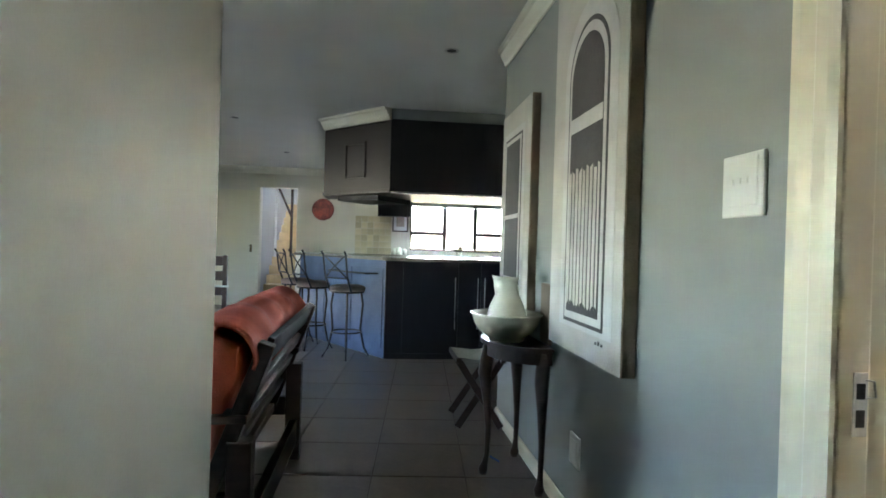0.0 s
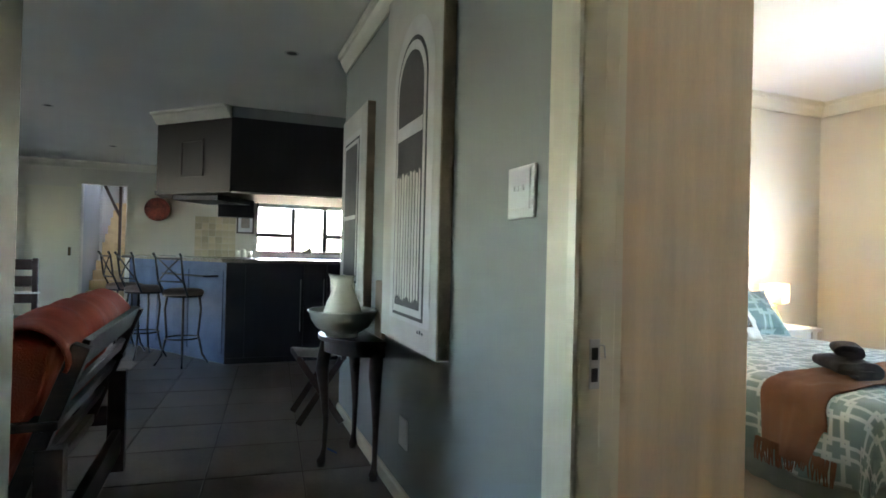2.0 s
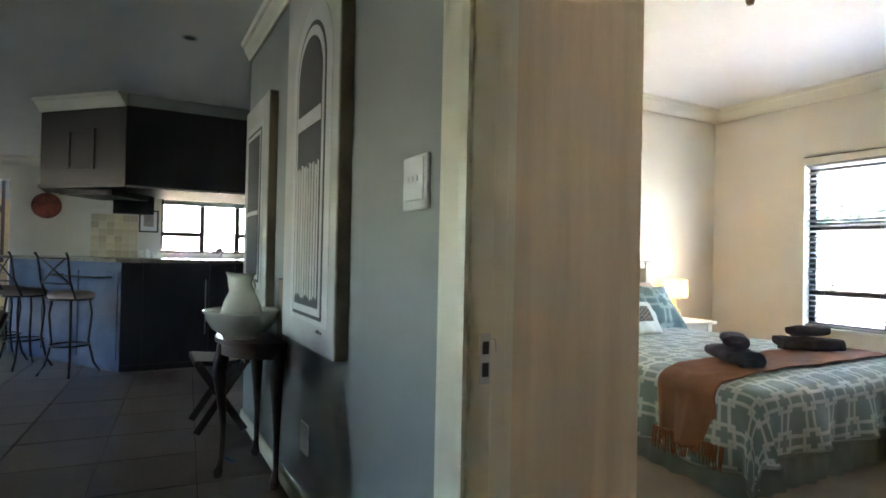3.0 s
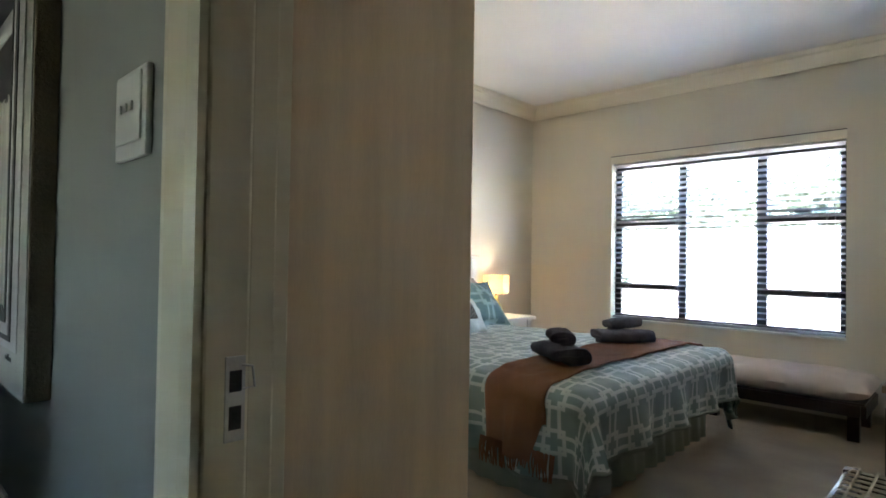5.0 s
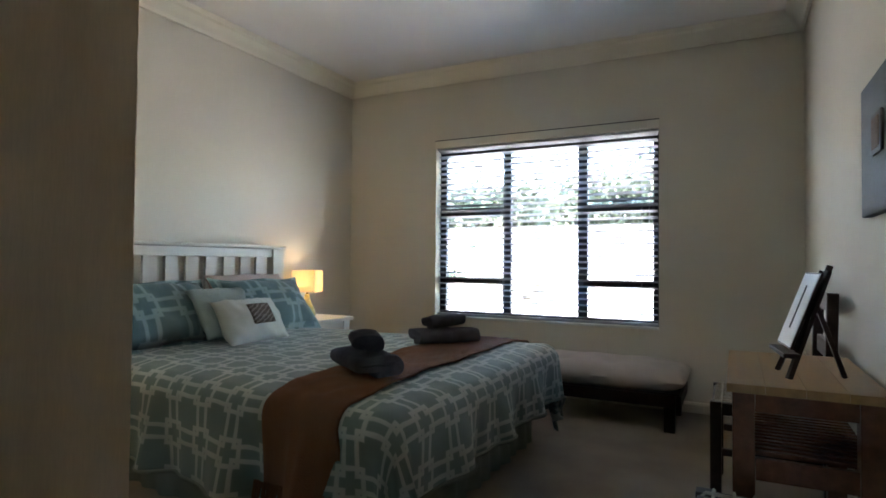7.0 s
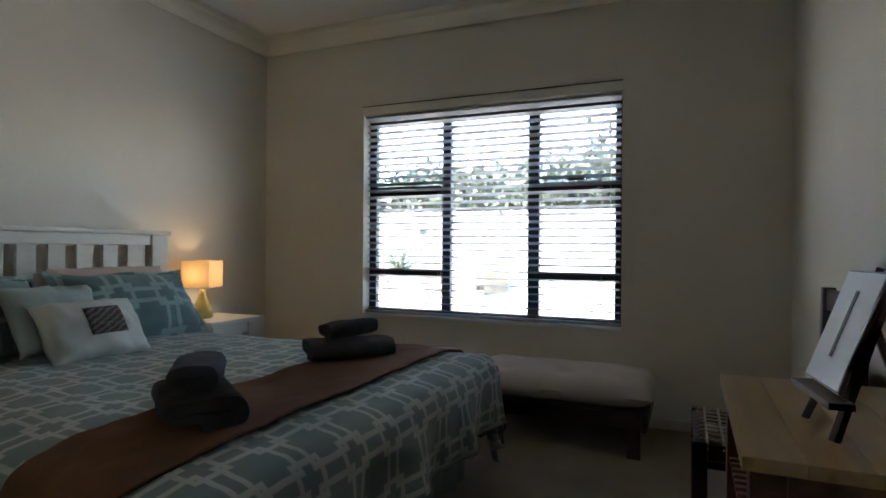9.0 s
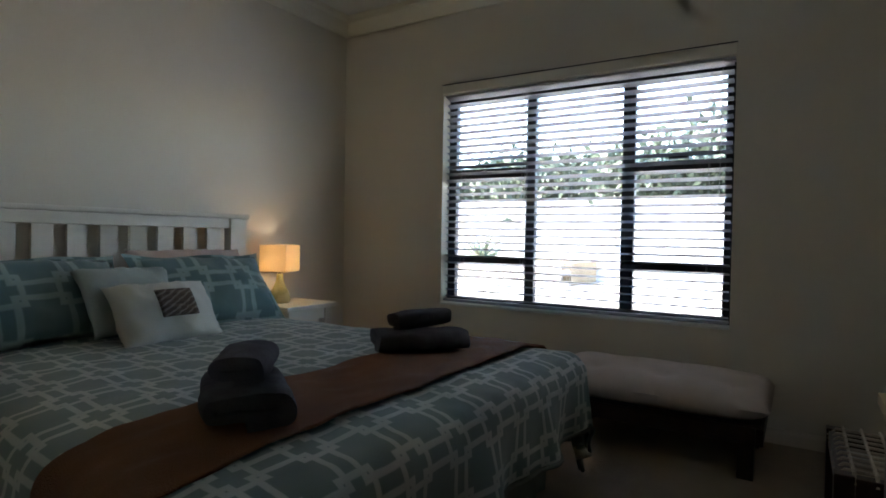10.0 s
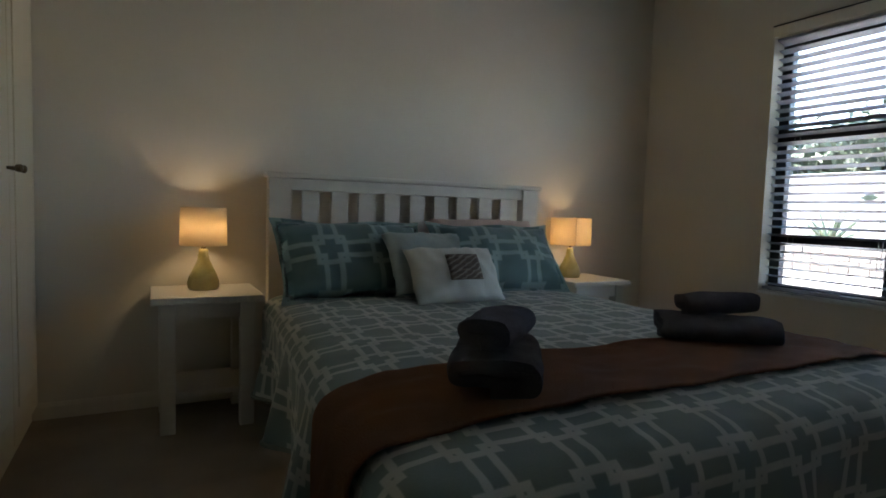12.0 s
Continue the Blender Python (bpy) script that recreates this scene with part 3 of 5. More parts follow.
# ---- bed ----
BX0, BX1, BYF, BYH, BTOP = 3.125, 4.815, 1.81, 3.84, 0.555
bed = thing("bed", ((BX0 + BX1) / 2, 2.8, 0), "double bed base and mattress with grey-green valance", "bed")
part("mattress", new_box(BX0 + 0.17, BX1 - 0.10, BYF + 0.04, BYH, 0.33, BTOP - 0.02, bevel=0.04), CREAMCLOTH, bed)


def valance_mesh():
    bm = bmesh.new()
    pts = []
    n = 90
    for i in range(n):
        pts.append((BX0 + 0.03, BYH - (BYH - BYF - 0.06) * i / n))
    for i in range(n):
        pts.append((BX0 + 0.03 + (BX1 - BX0 - 0.06) * i / n, BYF + 0.06))
    for i in range(n + 1):
        pts.append((BX1 - 0.03, BYF + 0.06 + (BYH - BYF - 0.06) * i / n))
    rows = []
    for j, z in enumerate((0.34, 0.2, 0.1, 0.012)):
        row = []
        for i, (x, y) in enumerate(pts):
            ht = min(1.0, max(0.0, (y - 1.9) / 1.6))
            x += 0.13 * ht if i < n else (-0.07 * ht if i > 2 * n else 0.0)
            w = 0.004 * j * math.sin(i * 0.9) + 0.003 * j * math.sin(i * 0.37 + 1)
            if i < n:
                q = (x - w - 0.004 * j, y, z)
            elif i < 2 * n:
                q = (x, y - w - 0.004 * j, z)
            else:
                q = (x + w + 0.004 * j, y, z)
            row.append(bm.verts.new(q))
        rows.append(row)
    for a, b in zip(rows, rows[1:]):
        for i in range(len(a) - 1):
            bm.faces.new((a[i], a[i + 1], b[i + 1], b[i]))
    return bm


part("valance", valance_mesh(), VALANCE, bed, "gathered grey-green valance", smooth=True)
part("box_base", new_box(BX0 + 0.20, BX1 - 0.13, BYF + 0.09, BYH, 0.02, 0.33), VALANCE, bed)


def drape(x0, x1, yf, yh, top, hang_x, hang_f, nu, nv, lift=0.0, fold=1.0, both=True, seed=0.0, corner=0.75, rim=None):
    """A cloth laid over the bed: flat on top, rounded over the edges, hanging with folds; UV in the cloth's metres."""
    bm = bmesh.new()
    uvl = bm.loops.layers.uv.new("UVMap")
    r = 0.09
    grid, uvs = [], {}
    s0, s1 = x0 - hang_x, x1 + hang_x
    t0, t1 = (yf - hang_f, yh)
    for j in range(nv + 1):
        row = []
        t = t0 + (t1 - t0) * j / nv
        for i in range(nu + 1):
            s = s0 + (s1 - s0) * i / nu
            ox = (x0 - s) if s < x0 else (s - x1 if s > x1 else 0.0)
            oy = (yf - t) if t < yf else 0.0
            sx = -1 if s < x0 else 1
            d = math.hypot(ox, oy) if ox and oy else max(ox, oy)
            if ox and oy:
                d = d * corner + max(ox, oy) * (1 - corner)
            if d < r * 1.57:
                out, drop = r * math.sin(d / r) + (lift if d else 0) * math.sin(d / r), r * (1 - math.cos(d / r))
            else:
                out, drop = r + lift + 0.06 * (d - r * 1.57), r + (d - r * 1.57)
            dirx = sx * ox / max(1e-6, math.hypot(ox, oy)) if d else 0
            diry = -oy / max(1e-6, math.hypot(ox, oy)) if d else 0
            ang = math.atan2(oy, ox) if (ox or oy) else 0
            per = (t if ox > oy else s) * 1.0 + 0.35 * ang
            amp = fold * max(0.0, drop - r) * 0.11
            per += 0.08 * noise.noise((per * 2.3, seed, 1.7))
            w = amp * (math.sin(per * 13 + seed) + 0.5 * math.sin(per * 25 + 2 + seed) + 0.5 * math.sin(ang * 6 + seed))
            px = min(max(s, x0), x1) + dirx * (out + w)
            py = max(t, yf) + diry * (out + w)
            crease = 0.006 * fold * noise.noise((s * 4 + seed, t * 4, 0)) + 0.003 * fold * noise.noise((s * 13, t * 13, seed))
            edge_soft = 0.0
            if not d:
                e = min(s - x0, x1 - s, t - yf)
                edge_soft = -0.022 * math.exp(-max(e, 0) / 0.10)
            else:
                edge_soft = -0.022
            pz = top + lift - drop + crease + edge_soft
            ht = min(1.0, max(0.0, (py - 1.9) / 1.6))
            if s < 3.9:
                px += 0.15 * ht * min(1.0, (3.9 - s) / 0.7)
            elif s > 4.3:
                px -= 0.07 * ht * min(1.0, (s - 4.3) / 0.6)
            v = bm.verts.new((px, py, max(pz, 0.018)))
            row.append(v)
            uvs[v] = (s, t)
        grid.append(row)
    if rim is not None:
        rim.extend([tuple(r[0].co) for r in grid[::-1]] + [tuple(v.co) for v in grid[0][1:-1]] + [tuple(r[-1].co) for r in grid])
    for j in range(nv):
        for i in range(nu):
            f = bm.faces.new((grid[j][i], grid[j][i + 1], grid[j + 1][i + 1], grid[j + 1][i]))
            for lp in f.loops:
                lp[uvl].uv = uvs[lp.vert]
    return bm


duvet = thing("duvet", (4.0, 2.6, BTOP), "sea-green duvet with pale interlocking square print draped over the bed", "duvet")
hem_line = []
cover = part("cover", drape(BX0, BX1, BYF, 3.72, BTOP + 0.03, 0.44, 0.35, 160, 160, fold=1.15, corner=1.0, rim=hem_line), DUVET, duvet, smooth=True)
md = cover.modifiers.new("thick", "SOLIDIFY")
md.thickness, md.offset = 0.018, -1
bm = bmesh.new()
tube(bm, hem_line, 0.009, 6)
part("hem", bm, VALANCE, duvet, "stitched grey-green hem", smooth=True)


def runner_mesh():
    bm = drape(BX0, BX1, 1.0, 2.27, BTOP + 0.03, 0.385, 0.0, 160, 130, lift=0.016, fold=1.7, seed=0.0, corner=1.0)
    uvl = bm.loops.layers.uv.active
    kill = []
    for v in bm.verts:
        uv = v.link_loops[0][uvl].uv
        shift = 0.045 * (uv.x - 3.0) / 1.9
        if uv.y < 1.855:
            kill.append(v)
        else:
            v.co.y += shift + 0.02 + 0.055 * min(1.0, max(0.0, 1 - (uv.x - 3.0) / 1.9)) * (2.27 - uv.y) / 0.415
            v.co.z += 0.008 * noise.noise((v.co.x * 7, v.co.y * 16, 3.1))
            if v.co.x < BX0:
                v.co.x += 0.012 * noise.noise((1.0, v.co.y * 22, v.co.z * 3)) * min(1.0, (BTOP - v.co.z) / 0.15)
    bmesh.ops.delete(bm, geom=kill, context="VERTS")
    return bm


throw = thing("throw_blanket", (4.0, 2.08, BTOP), "rust-brown woven throw laid across the foot of the bed", "throw")
ob = part("cloth", runner_mesh(), RUNNER, throw, smooth=True)
md = ob.modifiers.new("thick", "SOLIDIFY")
md.thickness, md.offset = 0.008, -1
rnd = random.Random(11)
bm = bmesh.new()
for i in range(60):
    y = 1.87 + 0.40 * i / 59
    x, z = BX0 - 0.123 + rnd.uniform(-0.008, 0.008), 0.29
    tube(bm, [(x, y, z), (x - 0.006, y + rnd.uniform(-0.006, 0.006), z - 0.05), (x - 0.004, y + rnd.uniform(-0.012, 0.012), z - 0.115)], [0.005, 0.0042, 0.0022], 5)
part("fringe", bm, RUNNER, throw, "knotted rust-brown fringe")

# headboard
hb = thing("headboard", (4.036, 3.89, 0), "white painted slatted wooden headboard against the wall", "headboard")
for x0, x1 in ((3.236, 3.345), (4.725, 4.837)):
    part("post", new_box(x0, x1, 3.855, 3.92, 0.0, 1.125, bevel=0.006), WHITEWOOD, hb)
part("top_rail", new_box(3.345, 4.725, 3.868, 3.908, 1.066, 1.125, bevel=0.004), WHITEWOOD, hb)
part("cap", new_box(3.222, 4.851, 3.842, 3.932, 1.126, 1.15, bevel=0.008), WHITEWOOD, hb)
part("bottom_rail", new_box(3.345, 4.725, 3.868, 3.908, 0.36, 0.46, bevel=0.004), WHITEWOOD, hb)
gap = 0.058
sw = (1.38 - 10 * gap) / 9
for i in range(9):
    x = 3.345 + gap + i * (sw + gap)
    part("slat", new_box(x, x + sw, 3.878, 3.898, 0.461, 1.065, bevel=0.003), WHITEWOOD, hb)


def pillow_mesh(w, h, t, flange=0.0, n=26, seed=0.0, m=None):
    bm = bmesh.new()
    uvl = bm.loops.layers.uv.new("UVMap")
    fw, fh = w / 2 + flange, h / 2 + flange
    for side in (1, -1):
        g, uvs = [], {}
        for j in range(n + 1):
            row = []
            for i in range(n + 1):
                u, v = -1 + 2 * i / n, -1 + 2 * j / n
                x, y = u * fw, v * fh
                a, b = min(1, abs(x) / (w / 2)), min(1, abs(y) / (h / 2))
                z = t / 2 * max(0, (1 - a ** 2.6)) ** 0.55 * max(0, (1 - b ** 2.6)) ** 0.55
                pin = 1 - 0.07 * (1 - abs(v) ** 3) * abs(u) ** 6
                pin2 = 1 - 0.07 * (1 - abs(u) ** 3) * abs(v) ** 6
                z += (0.019 * noise.noise((x * 9 + seed, y * 9, side)) + 0.010 * noise.noise((x * 22 + y * 9, y * 14, seed))) * (1 if z > 0.004 else 0)
                z += 0.010 * noise.noise((x * 30 + seed, y * 5, 2.0)) * b ** 3 * (z > 0.004) + 0.008 * noise.noise((x * 5, y * 30 + seed, 4.0)) * a ** 3 * (z > 0.004)
                fl = 0.012 * math.sin(14 * (x + y) + seed) if z < 0.002 else 0
                vt = bm.verts.new((x * pin, y * pin2, side * (z + 0.002) + fl))
                row.append(vt)
                uvs[vt] = (x + seed, y + 0.5)
            g.append(row)
        for j in range(n):
            for i in range(n):
                f = bm.faces.new((g[j][i], g[j][i + 1], g[j + 1][i + 1], g[j + 1][i]))
                for lp in f.loops:
                    lp[uvl].uv = uvs[lp.vert]
    bmesh.ops.remove_doubles(bm, verts=bm.verts, dist=0.0045)
    if m:
        bmesh.ops.transform(bm, matrix=m, verts=bm.verts)
    return bm


def pillow(w, h, t, at, lean, yaw, roll, material, label, flange=0.0, seed=0.0):
    """A pillow that stands leaning back by lean degrees from the upright."""
    m = pose(*at) @ pose(0, 0, 0, 0, 0, yaw) @ pose(0, 0, 0, 90 - lean, 0, 0) @ pose(0, 0, 0, 0, 0, roll)
    bm = pillow_mesh(w, h, t, flange, seed=seed, m=m)
    return tagged(link("pillow", bm, material, at, smooth=True), label, "pillow")


PB = BTOP + 0.025
pillow(0.68, 0.42, 0.17, (3.63, 3.71, PB + 0.13), 36, 0, 0, PINKCLOTH, "pale pink sleeping pillow behind the shams", seed=1)
pillow(0.68, 0.42, 0.17, (4.42, 3.72, PB + 0.185), 32, 0, 0, PINKCLOTH, "pale pink sleeping pillow behind the shams", seed=2)
pillow(0.70, 0.37, 0.17, (3.585, 3.55, PB + 0.168), 34, 3, 0, TEALP, "teal pillow sham with square print and flanged edge", 0.035, seed=3)
pillow(0.70, 0.37, 0.17, (4.37, 3.56, PB + 0.168), 36, -3, 0, TEALP, "teal pillow sham with square print and flanged edge", 0.035, seed=4)
pillow(0.42, 0.32, 0.12, (3.885, 3.405, PB + 0.165), 32, 4, 0, PALETEAL, "pale teal scatter cushion behind the white one", seed=5)
cush_m = pose(3.955, 3.27, PB + 0.115) @ pose(0, 0, 0, 0, 0, 2) @ pose(0, 0, 0, 58, 0, 0)
cush = thing("scatter_cushion", (3.955, 3.29, PB), "white scatter cushion with a brown striped patch", "cushion")
part("cover", pillow_mesh(0.46, 0.29, 0.14, 0.0, seed=6, m=cush_m), CREAMCLOTH, cush, smooth=True)
bm = bmesh.new()
g = []
for j in range(9):
    row = []
    for i in range(9):
        x, y = -0.075 + 0.165 * i / 8, -0.055 + 0.125 * j / 8
        a, b = abs(x) / 0.23, abs(y) / 0.145
        z = 0.07 * (1 - a ** 2.6) ** 0.55 * (1 - b ** 2.6) ** 0.55 + 0.012
        row.append(bm.verts.new(cush_m @ Vector((x, y, z))))
    g.append(row)
for j in range(8):
    for i in range(8):
        bm.faces.new((g[j][i], g[j][i + 1], g[j + 1][i + 1], g[j + 1][i]))
patch = part("patch", bm, PATCH, cush, "brown striped patch", smooth=True)
md = patch.modifiers.new("thick", "SOLIDIFY")
md.thickness = 0.004

# towels


def coiled_towel(bm, m, length, width, height, turns, seed):
    """A thick towel coiled into a flattened bolster, with the spiral of its layers open at both ends."""
    n, rings = int(30 * turns), 13
    half_h = height / 2
    th = half_h * 0.8 / turns * 0.96
    flat = width / 2 - half_h
    outer, inner = [], []
    for i in range(n + 1):
        a = 2 * math.pi * turns * (i / n - 1) - math.pi / 2
        r = half_h * (0.2 + 0.8 * i / n)
        for rr, lst in ((r, outer), (max(0.003, r - th), inner)):
            c = math.cos(a)
            lst.append((rr * c + flat * math.copysign(min(1.0, abs(c) * 1.6), c), rr * math.sin(a)))
    loop = outer + inner[::-1]
    c = len(loop)
    cols = []
    for k in range(rings):
        u = -1 + 2 * k / (rings - 1)
        soft = 1 - 0.05 * abs(u) ** 12
        col = []
        for y, z in loop:
            d = noise.noise((u * 2.2 + seed, y * 16, z * 16))
            x = u * length / 2 + 0.007 * noise.noise((y * 26, z * 26, seed + u))
            sag = 0.94 + 0.06 * min(1.0, max(0.0, (z + half_h) / height))
            col.append(bm.verts.new(m @ Vector((x, (y * soft) / sag + 0.006 * d, half_h + z * soft + 0.006 * d))))
        cols.append(col)
    for a, b in zip(cols, cols[1:]):
        for j in range(c):
            bm.faces.new((a[j], a[(j + 1) % c], b[(j + 1) % c], b[j]))
    for e, rev in ((cols[0], True), (cols[-1], False)):
        for i in range(n):
            q = (e[i], e[i + 1], e[c - 2 - i], e[c - 1 - i])
            bm.faces.new(q[::-1] if rev else q)
        for i in range(c):
            ed = bm.edges.get((e[i], e[(i + 1) % c]))
            if ed:
                ed.smooth = False


TZ = BTOP + 0.03 + 0.014


def towel_pair(at, yaw, size, shift, yaw2, size2, tilt, seed):
    bm = bmesh.new()
    coiled_towel(bm, pose(at[0], at[1], TZ, 0, 0, yaw), *size, 1.6, seed)
    tagged(link("folded_towel", bm, TOWEL, (at[0], at[1], TZ), smooth=True), "charcoal grey folded bath towel on the rust throw", "towel", "folded towels on the bed")
    bm = bmesh.new()
    coiled_towel(bm, pose(at[0] + shift[0], at[1] + shift[1], TZ + size[2] - 0.010, 0, tilt, yaw2), *size2, 2.1, seed + 4.0)
    tagged(link("rolled_towel", bm, TOWEL, (at[0] + shift[0], at[1] + shift[1], TZ + size[2]), smooth=True), "charcoal grey rolled hand towel on a folded towel", "towel", "rolled towels on the bed")


towel_pair((3.44, 2.13), 55, (0.32, 0.225, 0.098), (0.0, -0.005), 40, (0.22, 0.14, 0.082), 0, 1.0)
towel_pair((4.35, 2.235), -40, (0.35, 0.215, 0.092), (0.012, 0.008), -24, (0.23, 0.125, 0.078), -3, 2.0)

# nightstands and lamps


def nightstand(x0, x1, y0, y1, zt):
    ob = thing("nightstand", ((x0 + x1) / 2, (y0 + y1) / 2, 0), "white painted wooden nightstand with a lower shelf", "nightstand", "nightstands beside the bed")
    part("top", new_box(x0, x1, y0, y1, zt - 0.03, zt, bevel=0.006), WHITEWOOD, ob)
    for lx in (x0 + 0.035, x1 - 0.095):
        for ly in (y0 + 0.025, y1 - 0.085):
            part("leg", new_box(lx, lx + 0.06, ly, ly + 0.06, 0.0, zt - 0.031, bevel=0.004), WHITEWOOD, ob)
    part("apron", new_box(x0 + 0.096, x1 - 0.096, y0 + 0.035, y0 + 0.055, zt - 0.10, zt - 0.031), WHITEWOOD, ob)
    part("apron", new_box(x0 + 0.096, x1 - 0.096, y1 - 0.055, y1 - 0.035, zt - 0.10, zt - 0.031), WHITEWOOD, ob)
    for ax in (x0 + 0.045, x1 - 0.065):
        part("apron", new_box(ax, ax + 0.02, y0 + 0.086, y1 - 0.086, zt - 0.10, zt - 0.031), WHITEWOOD, ob)
    part("shelf", new_box(x0 + 0.045, x1 - 0.045, y0 + 0.04, y1 - 0.04, 0.155, 0.18, bevel=0.003), WHITEWOOD, ob)
    return ob


NT = 0.592
nightstand(2.725, 3.175, 3.597, 4.005, NT)
nightstand(4.935, 5.379, 3.597, 4.005, NT)


def table_lamp(x, y, square, label):
    ob = thing("table_lamp", (x, y, NT), label, "lamp", "bedside lamps")
    bm = bmesh.new()
    lathe(bm, [(0.001, 0.0), (0.062, 0.0), (0.068, 0.012), (0.069, 0.035), (0.060, 0.065), (0.042, 0.10), (0.027, 0.135), (0.021, 0.165), (0.020, 0.185), (0.001, 0.188)], (x, y, NT), 28)
    part("base", bm, CERAMIC, ob, "yellow-green glazed ceramic base", smooth=True)
    bm = bmesh.new()
    tube(bm, [(x, y, NT + 0.18), (x, y, NT + 0.27)], 0.011, 10)
    part("stem", bm, BRASS, ob)
    z0, z1 = 0.795, 0.968
    bm = bmesh.new()
    if square:
        h = 0.093
        m = pose(x, y, 0, 0, 0, 18)
        for k in range(4):
            a, b = [(-h, -h), (h, -h), (h, h), (-h, h)][k], [(-h, -h), (h, -h), (h, h), (-h, h)][(k + 1) % 4]
            vs = [bm.verts.new(m @ Vector((p[0], p[1], z))) for p, z in ((a, z0), (b, z0), (b, z1), (a, z1))]
            bm.faces.new(vs)
        bmesh.ops.remove_doubles(bm, verts=bm.verts, dist=0.001)
    else:
        lathe(bm, [(0.102, z0), (0.098, z1)], (x, y, 0), 40)
    sh = part("shade", bm, SHADE, ob, "glowing cream fabric shade", smooth=not square)
    md = sh.modifiers.new("thick", "SOLIDIFY")
    md.thickness = 0.002
    bm = bmesh.new()
    for a in range(3):
        t = a * 2.094
        tube(bm, [(x, y, z0 + 0.02), (x + 0.092 * math.cos(t), y + 0.092 * math.sin(t), z0 + 0.012)], 0.0015, 5)
    part("spider", bm, STEEL, ob)
    return ob


table_lamp(2.945, 3.85, False, "lit table lamp with drum shade on a white nightstand")
table_lamp(5.10, 3.85, True, "lit table lamp with square shade on a white nightstand")

# bench
bench = thing("ottoman_bench", (5.58, 1.55, 0), "dark wood bench with pinkish-beige tufted cushion under the window", "bench")
bm = bmesh.new()
nx, ny = 26, 40
X0, X1, Y0, Y1 = 5.27, 5.85, 1.075, 2.12
tuft = [(5.56 + dx, 1.545 + dy) for dx in (-0.14, 0.14) for dy in (-0.32, 0.0, 0.32)]
for side in (1, -1):
    g = []
    for i in range(nx + 1):
        row = []
        for j in range(ny + 1):
            u, v = -1 + 2 * i / nx, -1 + 2 * j / ny
            x, y = (X0 + X1) / 2 + u * (X1 - X0) / 2, (Y0 + Y1) / 2 + v * (Y1 - Y0) / 2
            edge = max(0, 1 - abs(u) ** 3.4) ** 0.45 * max(0, 1 - abs(v) ** 6) ** 0.45
            z = 0.318 + side * 0.088 * edge
            if side > 0:
                for tx, ty in tuft:
                    z -= 0.022 * math.exp(-((x - tx) ** 2 + (y - ty) ** 2) / 0.0035)
                z += 0.006 * noise.noise((x * 6, y * 6, 0))
            row.append(bm.verts.new((x, y, z)))
        g.append(row)
    for i in range(nx):
        for j in range(ny):
            bm.faces.new((g[i][j], g[i + 1][j], g[i + 1][j + 1], g[i][j + 1]))
bmesh.ops.remove_doubles(bm, verts=bm.verts, dist=0.002)
cushion = part("cushion", bm, BENCHCLOTH, bench, "tufted pinkish-beige cushion", smooth=True)
for tx, ty in tuft:
    bm = bmesh.new()
    lathe(bm, [(0.001, 0.008), (0.008, 0.006), (0.011, 0.0), (0.001, -0.004)], (tx, ty, 0.372), 12)
    part("button", bm, BENCHCLOTH, cushion, smooth=True)
bf = bmesh.new()
box(bf, 5.30, 5.83, 1.10, 1.13, 0.16, 0.235, 0.004)
part("rail", bf, DARKWOOD, bench)
part("rail", new_box(5.30, 5.83, 2.04, 2.08, 0.16, 0.235, bevel=0.004), DARKWOOD, bench)
part("rail", new_box(5.30, 5.34, 1.131, 2.039, 0.16, 0.235, bevel=0.004), DARKWOOD, bench)
part("rail", new_box(5.79, 5.83, 1.131, 2.039, 0.16, 0.235, bevel=0.004), DARKWOOD, bench)
part("platform", new_box(5.31, 5.82, 1.11, 2.07, 0.2355, 0.245), DARKWOOD, bench)
for x in (5.303, 5.76):
    for y in (1.135, 1.97):
        part("leg", new_box(x, x + 0.065, y, y + 0.065, 0.0, 0.1595, bevel=0.004), DARKWOOD, bench)

# desk
desk = thing("desk", (3.83, 0.63, 0), "small wooden desk with light top and slatted lower shelf", "desk")
DX, DX2, DY, DY2, DZ = 3.455, 4.20, 0.425, 0.83, 0.688
for i in range(4):
    y0 = DY + i * (DY2 - DY) / 4
    part("top_board", new_box(DX, DX2, y0 + 0.0003, y0 + (DY2 - DY) / 4 - 0.0003, DZ - 0.026, DZ, bevel=0.0015), PINE, desk)
for x in (DX + 0.02, DX2 - 0.085):
    for y in (DY + 0.015, DY2 - 0.075):
        part("leg", new_box(x, x + 0.065, y, y + 0.06, 0.0, DZ - 0.027, bevel=0.004), REDWOOD, desk)
part("apron", new_box(DX + 0.028, DX + 0.05, DY + 0.076, DY2 - 0.076, DZ - 0.082, DZ - 0.027), REDWOOD, desk)
part("apron", new_box(DX2 - 0.05, DX2 - 0.028, DY + 0.076, DY2 - 0.076, DZ - 0.082, DZ - 0.027), REDWOOD, desk)
part("apron", new_box(DX + 0.086, DX2 - 0.086, DY2 - 0.05, DY2 - 0.028, DZ - 0.10, DZ - 0.027), REDWOOD, desk)
part("shelf_rail", new_box(DX + 0.028, DX + 0.05, DY + 0.076, DY2 - 0.076, 0.405, 0.47, bevel=0.003), REDWOOD, desk)
part("shelf_rail", new_box(DX2 - 0.05, DX2 - 0.028, DY + 0.076, DY2 - 0.076, 0.405, 0.47, bevel=0.003), REDWOOD, desk)
for y in (DY + 0.03, DY2 - 0.06):
    part("stretcher", new_box(DX + 0.086, DX2 - 0.086, y, y + 0.03, 0.42, 0.46, bevel=0.003), REDWOOD, desk)
